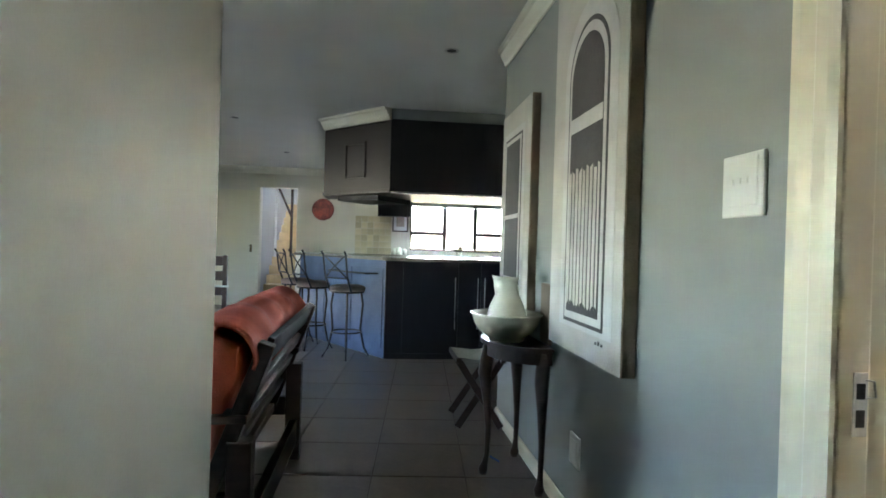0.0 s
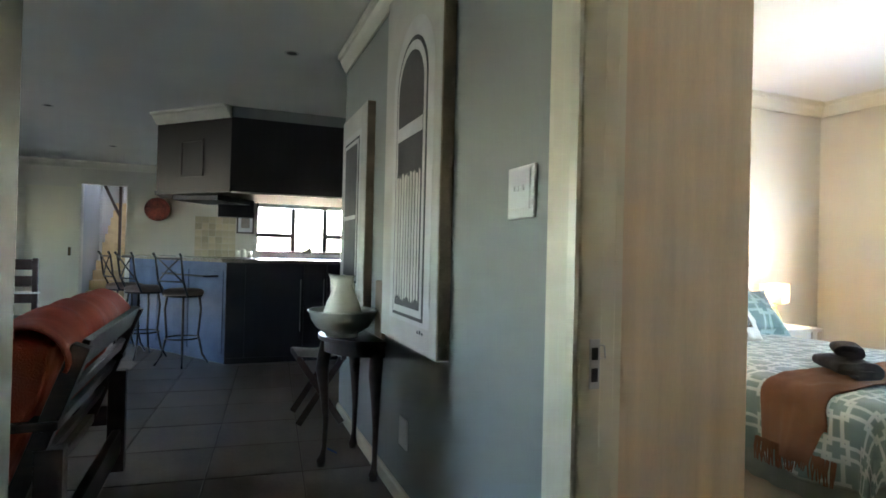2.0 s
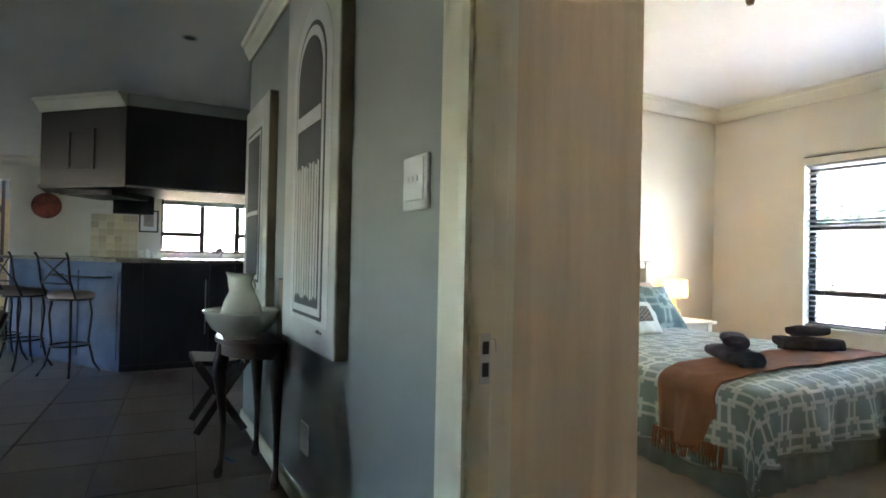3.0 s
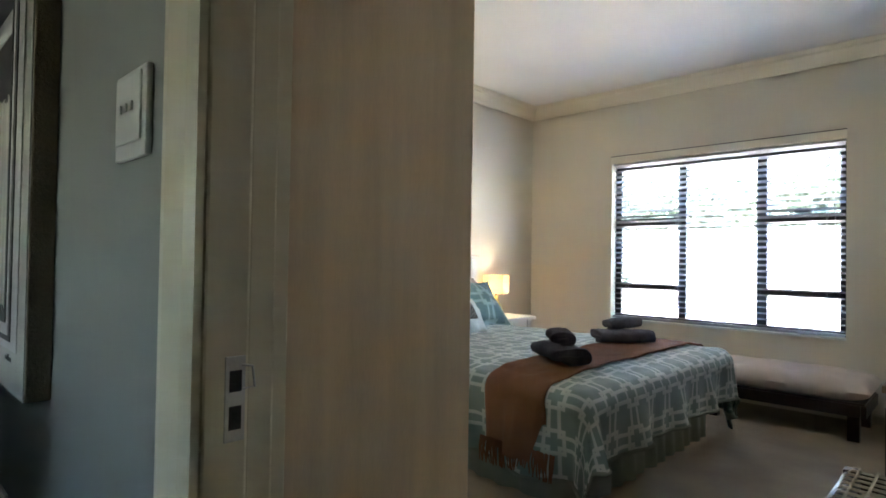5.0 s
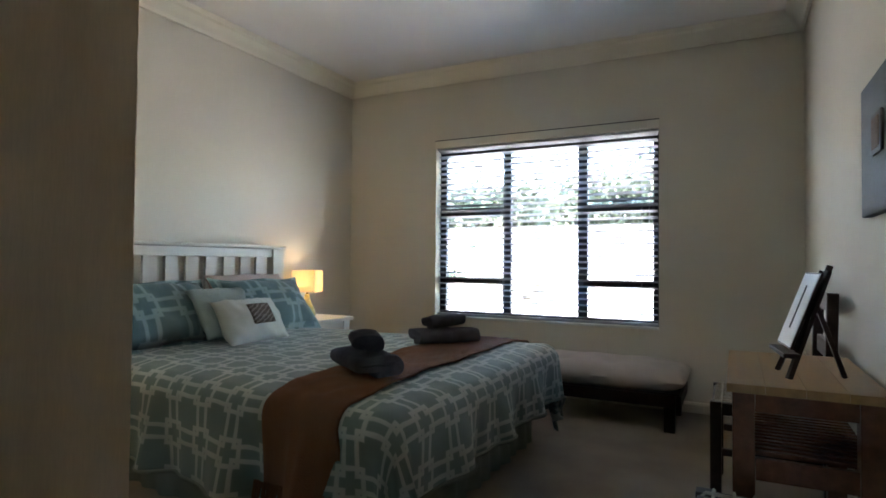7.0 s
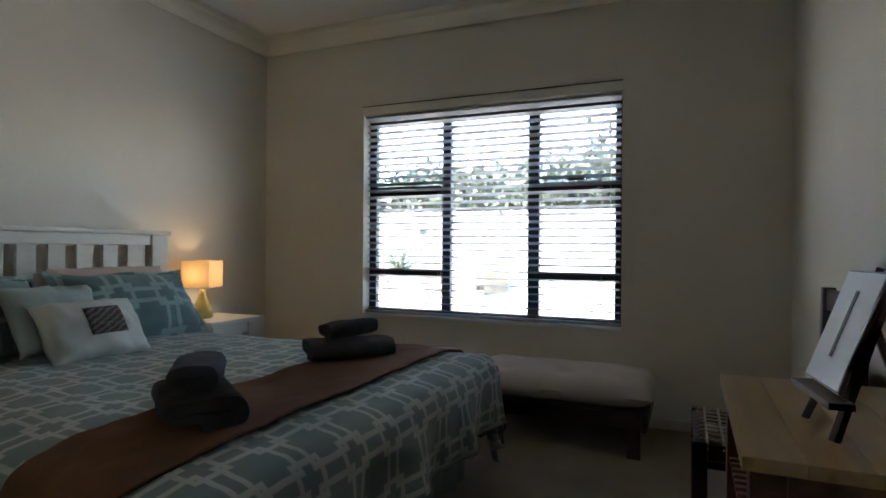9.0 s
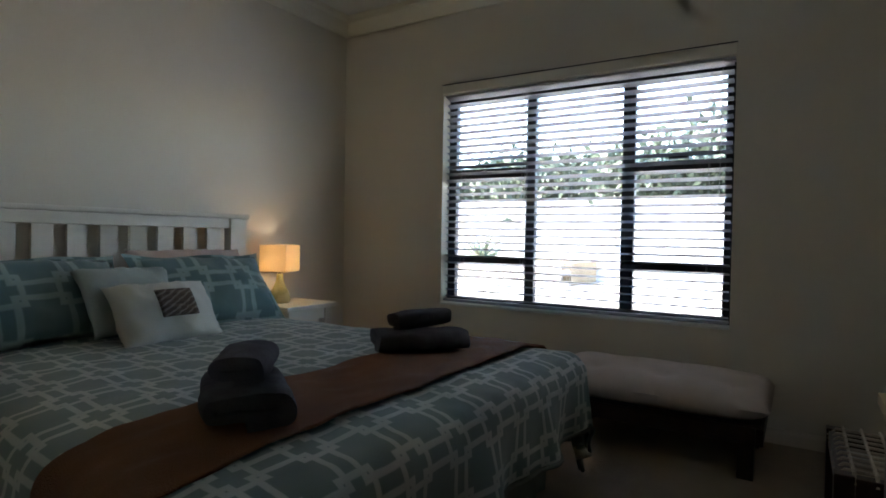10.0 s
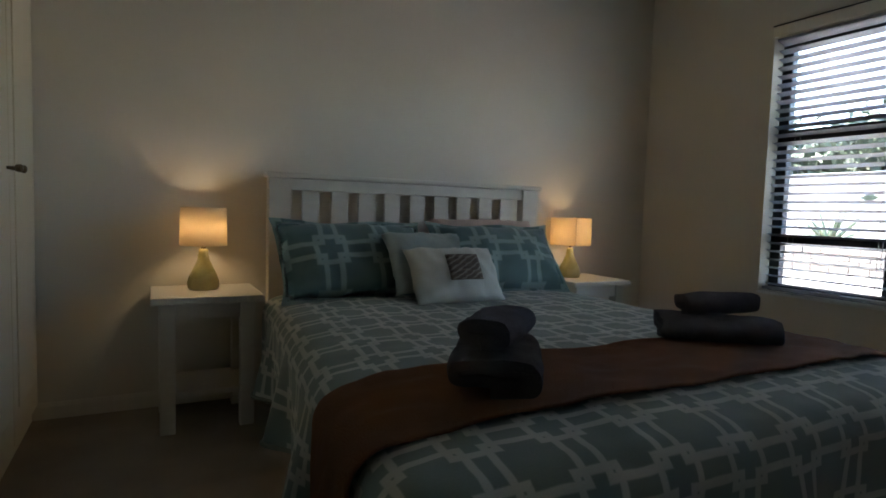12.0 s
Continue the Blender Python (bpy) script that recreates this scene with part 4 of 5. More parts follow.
for i in range(14):
    x = DX + 0.09 + i * 0.0415
    part("shelf_slat", new_box(x, x + 0.022, DY + 0.02, DY2 - 0.02, 0.461, 0.475, bevel=0.003), REDWOOD, desk)


def lattice_chair(x0, x1, y0, y1, label):
    """Cape-style chair: dark posts, laced rope seat, back against the wall side (low y)."""
    ob = thing("laced_chair", ((x0 + x1) / 2, (y0 + y1) / 2, 0), label, "chair", "laced chairs by the desk")
    zs = 0.45
    for x in (x0, x1 - 0.045):
        part("leg", new_box(x, x + 0.045, y1 - 0.045, y1, 0.0, zs, bevel=0.004), DARKWOOD, ob)
        bm = bmesh.new()
        beam(bm, (x + 0.0225, y0 + 0.03, 0.0), (x + 0.0225, y0 + 0.03, zs), 0.04, 0.045, 0.004)
        beam(bm, (x + 0.0225, y0 + 0.03, zs - 0.01), (x + 0.0225, y0 + 0.018, 0.93), 0.036, 0.042, 0.005)
        part("back_post", bm, DARKWOOD, ob)
    for y in (y0 + 0.01, y1 - 0.045):
        part("seat_rail", new_box(x0 + 0.046, x1 - 0.046, y, y + 0.04, zs - 0.055, zs - 0.005, bevel=0.004), DARKWOOD, ob)
    for x in (x0 + 0.003, x1 - 0.043):
        part("seat_rail", new_box(x, x + 0.04, y0 + 0.056, y1 - 0.046, zs - 0.055, zs - 0.005, bevel=0.004), DARKWOOD, ob)
    for z in (0.90, 0.70):
        part("back_rail", new_box(x0 + 0.042, x1 - 0.042, y0 + 0.008, y0 + 0.030, z - 0.05, z + 0.025, bevel=0.006), DARKWOOD, ob)
    for z in (0.16,):
        part("stretcher", new_box(x0 + 0.046, x1 - 0.046, y1 - 0.035, y1 - 0.012, z, z + 0.03, bevel=0.004), DARKWOOD, ob)
        for x in (x0 + 0.01, x1 - 0.035):
            part("stretcher", new_box(x, x + 0.024, y0 + 0.056, y1 - 0.046, z + 0.06, z + 0.09, bevel=0.004), DARKWOOD, ob)
    k = 9
    for i in range(k):
        f = (i + 0.5) / k
        for o in (0.0,):
            x = x0 + 0.02 + f * (x1 - x0 - 0.04)
            bm = bmesh.new()
            tube(bm, [(x + o, y0 + 0.008, zs - 0.02), (x + o, y0 + 0.025, zs + 0.002), (x + o * 0.4, (y0 + y1) / 2, zs - 0.004), (x + o, y1 - 0.025, zs + 0.002), (x + o, y1 - 0.003, zs - 0.02)], 0.0046, 6)
            part("cord", bm, ROPE, ob)
            bm = bmesh.new()
            y = y0 + 0.02 + f * (y1 - y0 - 0.04)
            tube(bm, [(x0 + 0.003, y + o, zs - 0.02), (x0 + 0.02, y + o, zs + 0.004), ((x0 + x1) / 2, y + o * 0.4, zs - 0.001), (x1 - 0.02, y + o, zs + 0.004), (x1 - 0.003, y + o, zs - 0.02)], 0.0046, 6)
            part("cord", bm, ROPE, ob)
    return ob


lattice_chair(2.77, 3.225, 0.44, 0.90, "dark wooden chair with laced rope seat beside the desk")
lattice_chair(4.28, 4.745, 0.44, 0.905, "dark wooden chair with laced rope seat beyond the desk")

# easel with card on the desk
EP, EN = Vector((3.705, 0.615, DZ)), Vector((-0.12, 1.0, 0)).normalized()
ES = Vector((EN.y, -EN.x, 0))


def ept(side, up, out):
    return EP + ES * side + Vector((0, 0, up)) + EN * out


easel = thing("table_easel", EP, "small dark wooden table easel standing on the desk", "easel")
for s in (-1, 1):
    bm = bmesh.new()
    beam(bm, ept(0.085 * s, 0.0, 0.055), ept(0.03 * s, 0.335, -0.065), 0.016, 0.016, 0.002)
    part("front_leg", bm, DARKWOOD, easel)
bm = bmesh.new()
beam(bm, ept(0, 0.24, -0.035), ept(0, 0.0, -0.115), 0.014, 0.014, 0.002)
part("rear_leg", bm, DARKWOOD, easel)
bm = bmesh.new()
beam(bm, ept(-0.115, 0.075, 0.052), ept(0.115, 0.075, 0.052), 0.045, 0.014, 0.002)
part("ledge", bm, DARKWOOD, easel)
bm = bmesh.new()
beam(bm, ept(0, 0.05, 0.03), ept(0, 0.352, -0.077), 0.014, 0.018, 0.002)
part("spine", bm, DARKWOOD, easel)
card = thing("framed_card", ept(0, 0.1, 0.05), "white card with a slim dark line in a dark mount", "card")


def ecard(w0, w1, h0, h1, off, thick):
    bm = bmesh.new()
    up = (ept(0, 0.36, -0.075) - ept(0, 0.0, 0.055)).normalized()
    nrm = ES.cross(up)
    if nrm.dot(EN) < 0:
        nrm = -nrm
    base = ept(0, 0.088, 0.036) + nrm * 0.012
    pts = [base + ES * a + up * b + nrm * c for c in (off, off + thick) for a, b in ((w0, h0), (w1, h0), (w1, h1), (w0, h1))]
    v = [bm.verts.new(p) for p in pts]
    for q in ((0, 1, 2, 3), (4, 5, 6, 7), (0, 1, 5, 4), (1, 2, 6, 5), (2, 3, 7, 6), (3, 0, 4, 7)):
        bm.faces.new([v[i] for i in q])
    return bm


part("mount", ecard(-0.095, 0.095, 0.0, 0.25, 0.0, 0.006), DARKWOOD, card)
part("sheet", ecard(-0.09, 0.09, 0.005, 0.245, 0.0065, 0.002), CARD, card)
part("slot", ecard(-0.007, 0.007, 0.06, 0.205, 0.009, 0.0015), PAINTDARK, card)

# picture on the south wall
pic = thing("wall_picture", (3.65, YS, 1.4), "slate-grey canvas with a small framed picture set in it", "picture")
part("canvas", new_box(3.26, 3.87, YS + 0.001, YS + 0.03, 1.20, 1.62, bevel=0.003), GREYART, pic)
part("inner_frame", new_box(3.54, 3.66, YS + 0.031, YS + 0.04, 1.37, 1.49, bevel=0.003), PAINTDARK, pic)
part("inner_picture", new_box(3.555, 3.645, YS + 0.0405, YS + 0.0425, 1.385, 1.475), BARK, pic)

# ceiling fitting in the bedroom
fit_ob = thing("ceiling_lamp", (3.66, 2.20, ZB), "small dark ceiling light fitting, switched off", "lamp")
bm = bmesh.new()
lathe(bm, [(0.001, 0.0), (0.05, 0.0), (0.05, -0.018), (0.02, -0.03), (0.001, -0.032)], (3.66, 2.20, ZB - 0.001), 24)
part("rose", bm, PLASTIC, fit_ob, smooth=True)
bm = bmesh.new()
lathe(bm, [(0.001, -0.031), (0.022, -0.031), (0.026, -0.06), (0.018, -0.085), (0.001, -0.088)], (3.66, 2.20, ZB), 20)
part("holder", bm, BRASS, fit_ob, smooth=True)

# ---- hall: switch, socket, paintings ----
sw_ob = thing("light_switch", (XH, 1.61, 1.34), "white three-lever light switch on the hall wall", "switch")
part("plate", new_box(XH - 0.012, XH - 0.001, 1.537, 1.687, 1.268, 1.418, bevel=0.004), PLASTIC, sw_ob)
part("rocker_plate", new_box(XH - 0.017, XH - 0.0125, 1.552, 1.672, 1.293, 1.408, bevel=0.003), PLASTIC, sw_ob)
for y in (1.585, 1.612, 1.639):
    part("lever", new_box(XH - 0.0215, XH - 0.0175, y - 0.005, y + 0.005, 1.345, 1.360, bevel=0.0015), PLASTIC, sw_ob)
so = thing("wall_socket", (XH, 2.67, 0.33), "white blank wall socket plate low on the hall wall", "socket")
part("plate", new_box(XH - 0.010, XH - 0.001, 2.62, 2.735, 0.27, 0.40, bevel=0.003), PLASTIC, so)
part("insert", new_box(XH - 0.013, XH - 0.0105, 2.64, 2.715, 0.29, 0.38, bevel=0.002), PLASTIC, so)


def arch_poly(bm, x, y0, y1, z0, z1, round_top):
    """Flat painted shape on the canvas, facing the hall."""
    pts = [(y0, z0), (y1, z0)]
    r = (y1 - y0) / 2
    if round_top:
        zc = z1 - r
        pts += [((y0 + y1) / 2 + r * math.cos(a), zc + r * math.sin(a)) for a in [math.pi * k / 20 for k in range(21)]]
    else:
        pts += [(y1, z1), (y0, z1)]
    a = [bm.verts.new((x, y, z)) for y, z in pts]
    b = [bm.verts.new((x - 0.0015, y, z)) for y, z in pts]
    bm.faces.new(a)
    bm.faces.new(b[::-1])
    for i in range(len(pts)):
        j = (i + 1) % len(pts)
        bm.faces.new((a[i], a[j], b[j], b[i]))


def window_painting(y0, y1, z0, z1, depth, arch, label):
    ob = thing("painting", (XH, (y0 + y1) / 2, z0), label, "painting", "window paintings in the hall")
    xf = XH - depth
    part("canvas_body", new_box(xf + 0.003, XH - 0.001, y0, y1, z0, z1, bevel=0.004), CANVASEDGE, ob, "brown canvas edge")
    part("canvas", new_box(xf, xf + 0.0028, y0 + 0.006, y1 - 0.002, z0 + 0.002, z1 - 0.002), CANVAS, ob)
    a0, a1, b0, b1 = arch

    def layer(k, yy0, yy1, zz0, zz1, m, rt, name):
        bm = bmesh.new()
        arch_poly(bm, xf - 0.002 * k, yy0, yy1, zz0, zz1, rt)
        part(name, bm, m, ob)

    return ob, layer, arch


pt, layer, _ = window_painting(2.15, 2.93, 0.76, 2.40, 0.055, (2.23, 2.76, 0.87, 2.14), "large canvas painting of an arched window with white curtain")
layer(1, 2.225, 2.775, 0.865, 2.17, PAINTLIGHT, True, "painted_arch")
layer(2, 2.295, 2.715, 0.885, 2.09, PAINTDARK, True, "painted_outline")
layer(3, 2.31, 2.70, 0.90, 2.07, PAINTLIGHT, True, "painted_frame")
layer(4, 2.335, 2.675, 0.93, 2.03, PAINTDARK, True, "painted_pane")
layer(5, 2.335, 2.675, 1.66, 1.72, PAINTLIGHT, False, "painted_transom")
bm = bmesh.new()
rnd = random.Random(4)
n = 40
ys = [2.345 + 0.32 * i / n for i in range(n + 1)]
lo = [bm.verts.new((XH - 0.055 - 0.011 - 0.003 * math.sin(i * 1.3), y, 0.965 + 0.012 * math.sin(i * 1.7))) for i, y in enumerate(ys)]
hi = [bm.verts.new((XH - 0.055 - 0.011 - 0.003 * math.sin(i * 1.3), y, 1.50 + 0.010 * math.sin(i * 0.9))) for i, y in enumerate(ys)]
for i in range(n):
    bm.faces.new((lo[i], lo[i + 1], hi[i + 1], hi[i]))
part("painted_curtain", bm, PAINTCURT, pt)
for k in range(3):
    part("signature", new_box(XH - 0.0565, XH - 0.0555, 2.30 + k * 0.028, 2.318 + k * 0.028, 0.835, 0.845 + 0.006 * (k % 2)), PAINTDARK, pt)
pt2, layer, _ = window_painting(3.36, 4.05, 0.76, 2.03, 0.05, (3.5, 3.9, 1.0, 1.85), "canvas painting of a dark sash window further down the hall")
layer(1, 3.48, 3.98, 0.93, 1.90, PAINTLIGHT, False, "painted_surround")
layer(2, 3.53, 3.94, 0.97, 1.86, PAINTDARK, False, "painted_outline")
layer(3, 3.545, 3.925, 0.985, 1.845, PAINTLIGHT, False, "painted_frame")
layer(4, 3.57, 3.90, 1.01, 1.82, PAINTDARK, False, "painted_pane")
layer(5, 3.57, 3.90, 1.36, 1.385, PAINTLIGHT, False, "painted_bar")

# demi-lune table with basin and jug
TC, TZT = Vector((1.268, 3.26, 0)), 0.712
tab = thing("side_table", TC, "dark mahogany half-round side table with cabriole legs", "table")
def half_round(r, z0, z1, bev=0.0):
    bm = bmesh.new()
    pts = [(TC.x - 0.002 - r * 0.92 * math.sin(a), TC.y + r * math.cos(a)) for a in [math.pi * k / 28 for k in range(29)]]
    prism(bm, pts, z0, z1)
    if bev:
        es = [e for e in bm.edges if abs(e.verts[0].co.z - e.verts[1].co.z) < 1e-5]
        bmesh.ops.bevel(bm, geom=es, offset=bev, segments=2, affect="EDGES")
    return bm
part("top", half_round(0.315, TZT - 0.022, TZT, 0.005), DARKWOOD, tab, "polished dark top")
part("frieze", half_round(0.285, TZT - 0.085, TZT - 0.023), DARKWOOD, tab)
for dx, dy, ox, oy in ((-0.245, 0.015, -0.9, 0.1), (-0.035, -0.255, -0.2, -0.9), (-0.03, 0.255, -0.2, 0.9)):
    p = TC + Vector((dx, dy, 0))
    o = Vector((ox, oy, 0)).normalized()
    if dx > -0.1:
        o = Vector((-0.35, 0.0, 0))
    bm = bmesh.new()
    tube(bm, [p + Vector((0, 0, TZT - 0.03)), p + o * 0.012 + Vector((0, 0, 0.60)), p + o * 0.022 + Vector((0, 0, 0.53)), p + o * 0.008 + Vector((0, 0, 0.40)), p - o * 0.004 + Vector((0, 0, 0.25)), p + Vector((0, 0, 0.10)), p + o * 0.008 + Vector((0, 0, 0.055)), p + o * 0.016 + Vector((0, 0, 0.03)), p + o * 0.016 + Vector((0, 0, 0.0))],
         [0.030, 0.036, 0.035, 0.024, 0.016, 0.013, 0.017, 0.026, 0.022], 10)
    part("leg", bm, DARKWOOD, tab, smooth=True)
tag = thing("blue_tag", (1.02, 3.29, 0.11), "blue paper tag tied to the table leg", "tag")
bm = bmesh.new()
beam(bm, (1.035, 3.25, 0.10), (1.085, 3.24, 0.075), 0.028, 0.002, 0)
part("paper", bm, BLUECLOTH, tag)
BC = (1.09, 3.20, TZT)
bm = bmesh.new()
lathe(bm, [(0.001, 0.0), (0.085, 0.0), (0.088, 0.016), (0.10, 0.022), (0.14, 0.05), (0.165, 0.09), (0.175, 0.125), (0.186, 0.137), (0.182, 0.141), (0.168, 0.128), (0.155, 0.09), (0.13, 0.055), (0.09, 0.032), (0.001, 0.028)], BC, 44)
tagged(link("wash_basin", bm, PORCELAIN, BC, smooth=True), "white porcelain wash basin on the dark side table", "basin")
jug = thing("jug", (BC[0], BC[1], TZT + 0.03), "white porcelain water jug standing in the basin", "jug")
bm = bmesh.new()
rings = lathe(bm, [(0.001, 0.0), (0.075, 0.0), (0.08, 0.01), (0.104, 0.045), (0.106, 0.08), (0.088, 0.145), (0.062, 0.20), (0.048, 0.235), (0.050, 0.265), (0.060, 0.29), (0.056, 0.288), (0.044, 0.262), (0.042, 0.235), (0.05, 0.2)], (BC[0], BC[1], TZT + 0.030), 36)
for ring in rings[7:12]:
    for v in ring:
        a = math.atan2(v.co.y - BC[1], v.co.x - BC[0])
        k = math.exp(-((a - 2.6) / 0.45) ** 2)
        v.co += Vector((math.cos(2.6), math.sin(2.6), 0.35)) * 0.026 * k
part("body", bm, PORCELAIN, jug, smooth=True)
bm = bmesh.new()
h = Vector((math.cos(0.9), math.sin(0.9), 0))
b0 = Vector((BC[0], BC[1], TZT + 0.03))
tube(bm, [b0 + h * 0.050 + Vector((0, 0, 0.27)), b0 + h * 0.095 + Vector((0, 0, 0.275)), b0 + h * 0.125 + Vector((0, 0, 0.225)), b0 + h * 0.115 + Vector((0, 0, 0.165)), b0 + h * 0.084 + Vector((0, 0, 0.135))], [0.007, 0.009, 0.009, 0.008, 0.006], 8)
part("handle", bm, PORCELAIN, jug, smooth=True)

board = thing("wooden_board", (XH - 0.012, 3.10, TZT), "narrow pale wooden board upright on the side table", "board")
part("panel", new_box(XH - 0.024, XH - 0.004, 3.035, 3.18, TZT + 0.001, 1.01, bevel=0.004), CANVASEDGE, board)

# folding stool
SX, SYA, SYB, SZ = 1.11, 3.97, 4.30, 0.455
fs = thing("folding_stool", (SX, 4.13, 0), "dark wooden folding stool with a seat of pale straps", "stool")
for y in (SYA, SYB):
    for s in (-1, 1):
        bm = bmesh.new()
        beam(bm, (SX - 0.14 * s, y + 0.014 * s, 0.02), (SX + 0.14 * s, y + 0.014 * s, SZ - 0.01), 0.044, 0.024, 0.004, up=(0, 1, 0))
        part("leg", bm, DARKWOOD, fs)
for s in (-1, 1):
    bm = bmesh.new()
    beam(bm, (SX + 0.145 * s, SYA - 0.03, SZ), (SX + 0.145 * s, SYB + 0.03, SZ), 0.034, 0.034, 0.006)
    part("seat_rail", bm, DARKWOOD, fs)
for i in range(8):
    y = SYA - 0.005 + i * 0.048
    bm = bmesh.new()
    beam(bm, (SX - 0.15, y, SZ + 0.019), (SX, y + 0.004, SZ + 0.003), 0.024, 0.004, 0)
    beam(bm, (SX, y + 0.004, SZ + 0.003), (SX + 0.15, y, SZ + 0.019), 0.024, 0.004, 0)
    part("strap", bm, ROPE, fs)

# ---- living room: couch with blanket ----
couch = thing("wooden_couch", (-0.35, 3.15, 0), "dark wooden slatted couch with its back to the hall", "couch")
for y in (2.27, 3.50):
    part("leg", new_box(-0.045, 0.035, y, y + 0.07, 0.0, 0.52, bevel=0.005), DARKWOOD, couch)
    part("leg", new_box(-0.80, -0.73, y, y + 0.07, 0.0, 0.58, bevel=0.005), DARKWOOD, couch)
    part("arm", new_box(-0.82, 0.02, y - 0.01, y + 0.085, 0.581, 0.61, bevel=0.006), DARKWOOD, couch)
    part("side_rail", new_box(-0.729, -0.046, y + 0.015, y + 0.055, 0.24, 0.34, bevel=0.004), DARKWOOD, couch)
    bm = bmesh.new()
    beam(bm, (-0.12, y + 0.035, 0.30), (0.074, y + 0.035, 0.84), 0.06, 0.055, 0.006)
    part("back_post", bm, DARKWOOD, couch)
for z, w in ((0.80, 0.11), (0.66, 0.06), (0.55, 0.06), (0.42, 0.06)):
    x = -0.12 + 0.18 * (z - 0.30) / 0.5
    bm = bmesh.new()
    beam(bm, (x, 2.34, z), (x, 3.50, z), 0.024, w, 0.005, up=(0.35, 0, 0.94))
    part("back_rail", bm, DARKWOOD, couch)
part("bottom_rail", new_box(-0.02, 0.02, 2.341, 3.499, 0.10, 0.22, bevel=0.004), DARKWOOD, couch)
part("seat_frame", new_box(-0.73, -0.10, 2.35, 3.49, 0.27, 0.31), DARKWOOD, couch)
cz = pose(-0.15, 2.90, 0.60, 0, 20, 0)
bm = bmesh.new()
bmesh.ops.create_cube(bm, size=1.0)
bmesh.ops.subdivide_edges(bm, edges=bm.edges, cuts=8, use_grid_fill=True)
for v in bm.verts:
    u = v.co * 2
    f = 1 - 0.12 * (u.y ** 4) - 0.05 * u.z ** 4
    v.co = Vector((v.co.x * 0.17 * f * (1 - 0.25 * u.z ** 4), v.co.y * 1.22, v.co.z * 0.56 * (1 - 0.06 * u.y ** 4)))
    v.co += 0.012 * Vector((noise.noise(v.co * 8), noise.noise(v.co * 8 + Vector((5, 0, 0))), noise.noise(v.co * 8 + Vector((0, 5, 0)))))
bmesh.ops.transform(bm, matrix=cz, verts=bm.verts)
tagged(link("back_cushion", bm, ORANGE, (-0.15, 2.90, 0.60), smooth=True), "couch back cushion covered in orange-red woven cloth", "cushion")
# blanket over the cushion
bm = bmesh.new()
g = []
n1, n2 = 40, 34
for j in range(n2 + 1):
    y = 2.24 + 1.32 * j / n2
    row = []
    for i in range(n1 + 1):
        s = -0.62 + 0.80 * i / n1
        top = 0.945 - 0.03 * abs((y - 2.9) / 0.66) ** 6
        if abs(s) < 0.16:
            a = s / 0.16 * math.pi / 2
            x, z = -0.07 + 0.125 * math.sin(a), top - 0.13 * (1 - math.cos(a))
        else:
            d = abs(s) - 0.16
            x = -0.07 + math.copysign(0.125, s) - (0.34 * d if s > 0 else 0.30 * d)
            z = top - 0.13 - d * 0.93
        w = 0.014 * math.sin(y * 21 + s * 3) + 0.012 * noise.noise((s * 9, y * 9, 2))
        row.append(bm.verts.new((x + w * (0.4 if s > 0 else 1), y + 0.01 * noise.noise((s * 6, y * 6, 7)), z + w * 0.7)))
    g.append(row)
for j in range(n2):
    for i in range(n1):
        bm.faces.new((g[j][i], g[j][i + 1], g[j + 1][i + 1], g[j + 1][i]))
ob = link("blanket", bm, ORANGE, (-0.08, 3.1, 0.9), smooth=True)
md = ob.modifiers.new("thick", "SOLIDIFY")
md.thickness = 0.012
tagged(ob, "orange-red woven blanket draped over the couch cushion", "blanket")

# ---- kitchen: bar, hood, stools ----
CA, CB = Vector((0.516, 6.255, 0)), Vector((-0.62, 7.95, 0))
CDIR = (CB - CA).normalized()
CNRM = Vector((-CDIR.y, CDIR.x, 0))
if CNRM.x > 0:
    CNRM = -CNRM
unit = thing("kitchen_counter", (1.3, 6.5, 0), "near-black kitchen counter unit with slim steel handles", "cabinet")
part("carcass", new_box(0.535, 2.6, 6.275, 6.85, 0.0, 1.02), BLACKCAB, unit)
for i, (x0, x1) in enumerate(((0.52, 0.70), (0.704, 1.28), (1.284, 1.52), (1.524, 2.0), (2.004, 2.6))):
    d = part("door", new_box(x0, x1, 6.255, 6.2745, 0.06, 1.015, bevel=0.002), BLACKCAB, unit)
    if i in (1, 2, 3):
        hx = {1: x1 - 0.03, 2: x1 - 0.03, 3: x0 + 0.04}[i]
        bm = bmesh.new()
        tube(bm, [(hx, 6.243, 0.32), (hx, 6.243, 0.86)], 0.004, 8)
        part("handle", bm, STEEL, d, "slim steel bar handle")
part("plinth", new_box(0.52, 2.6, 6.262, 6.2745, 0.0, 0.058), BLACKCAB, unit)
top = bmesh.new()
prism(top, [(0.49, 6.225), (2.6, 6.225), (2.6, 6.9), (0.7, 6.9), (0.49 + CDIR.x * 2.0 + 0.5, 6.225 + CDIR.y * 2.0 + 0.35), (0.49 + CDIR.x * 2.0 + CNRM.x * 0.02, 6.225 + CDIR.y * 2.0 + CNRM.y * 0.02), (0.49 + CNRM.x * 0.02, 6.24 + CNRM.y * 0.02)], 1.021, 1.055)
tagged(link("worktop", top, GRANITE, (0.6, 6.6, 1.02)), "speckled granite worktop of the kitchen bar", "worktop")
bar = thing("breakfast_bar", CA, "glossy dark panelled breakfast bar front, blue reflection put into its colour", "bar counter")
m = Matrix((CDIR, -CNRM, Vector((0, 0, 1)))).transposed().to_4x4()
m.translation = CA
bm = bmesh.new()
box(bm, 0.004, 1.95, 0.012, 0.10, 0.0, 1.02, 0.0, m)
part("panel", bm, BARPANEL, bar)
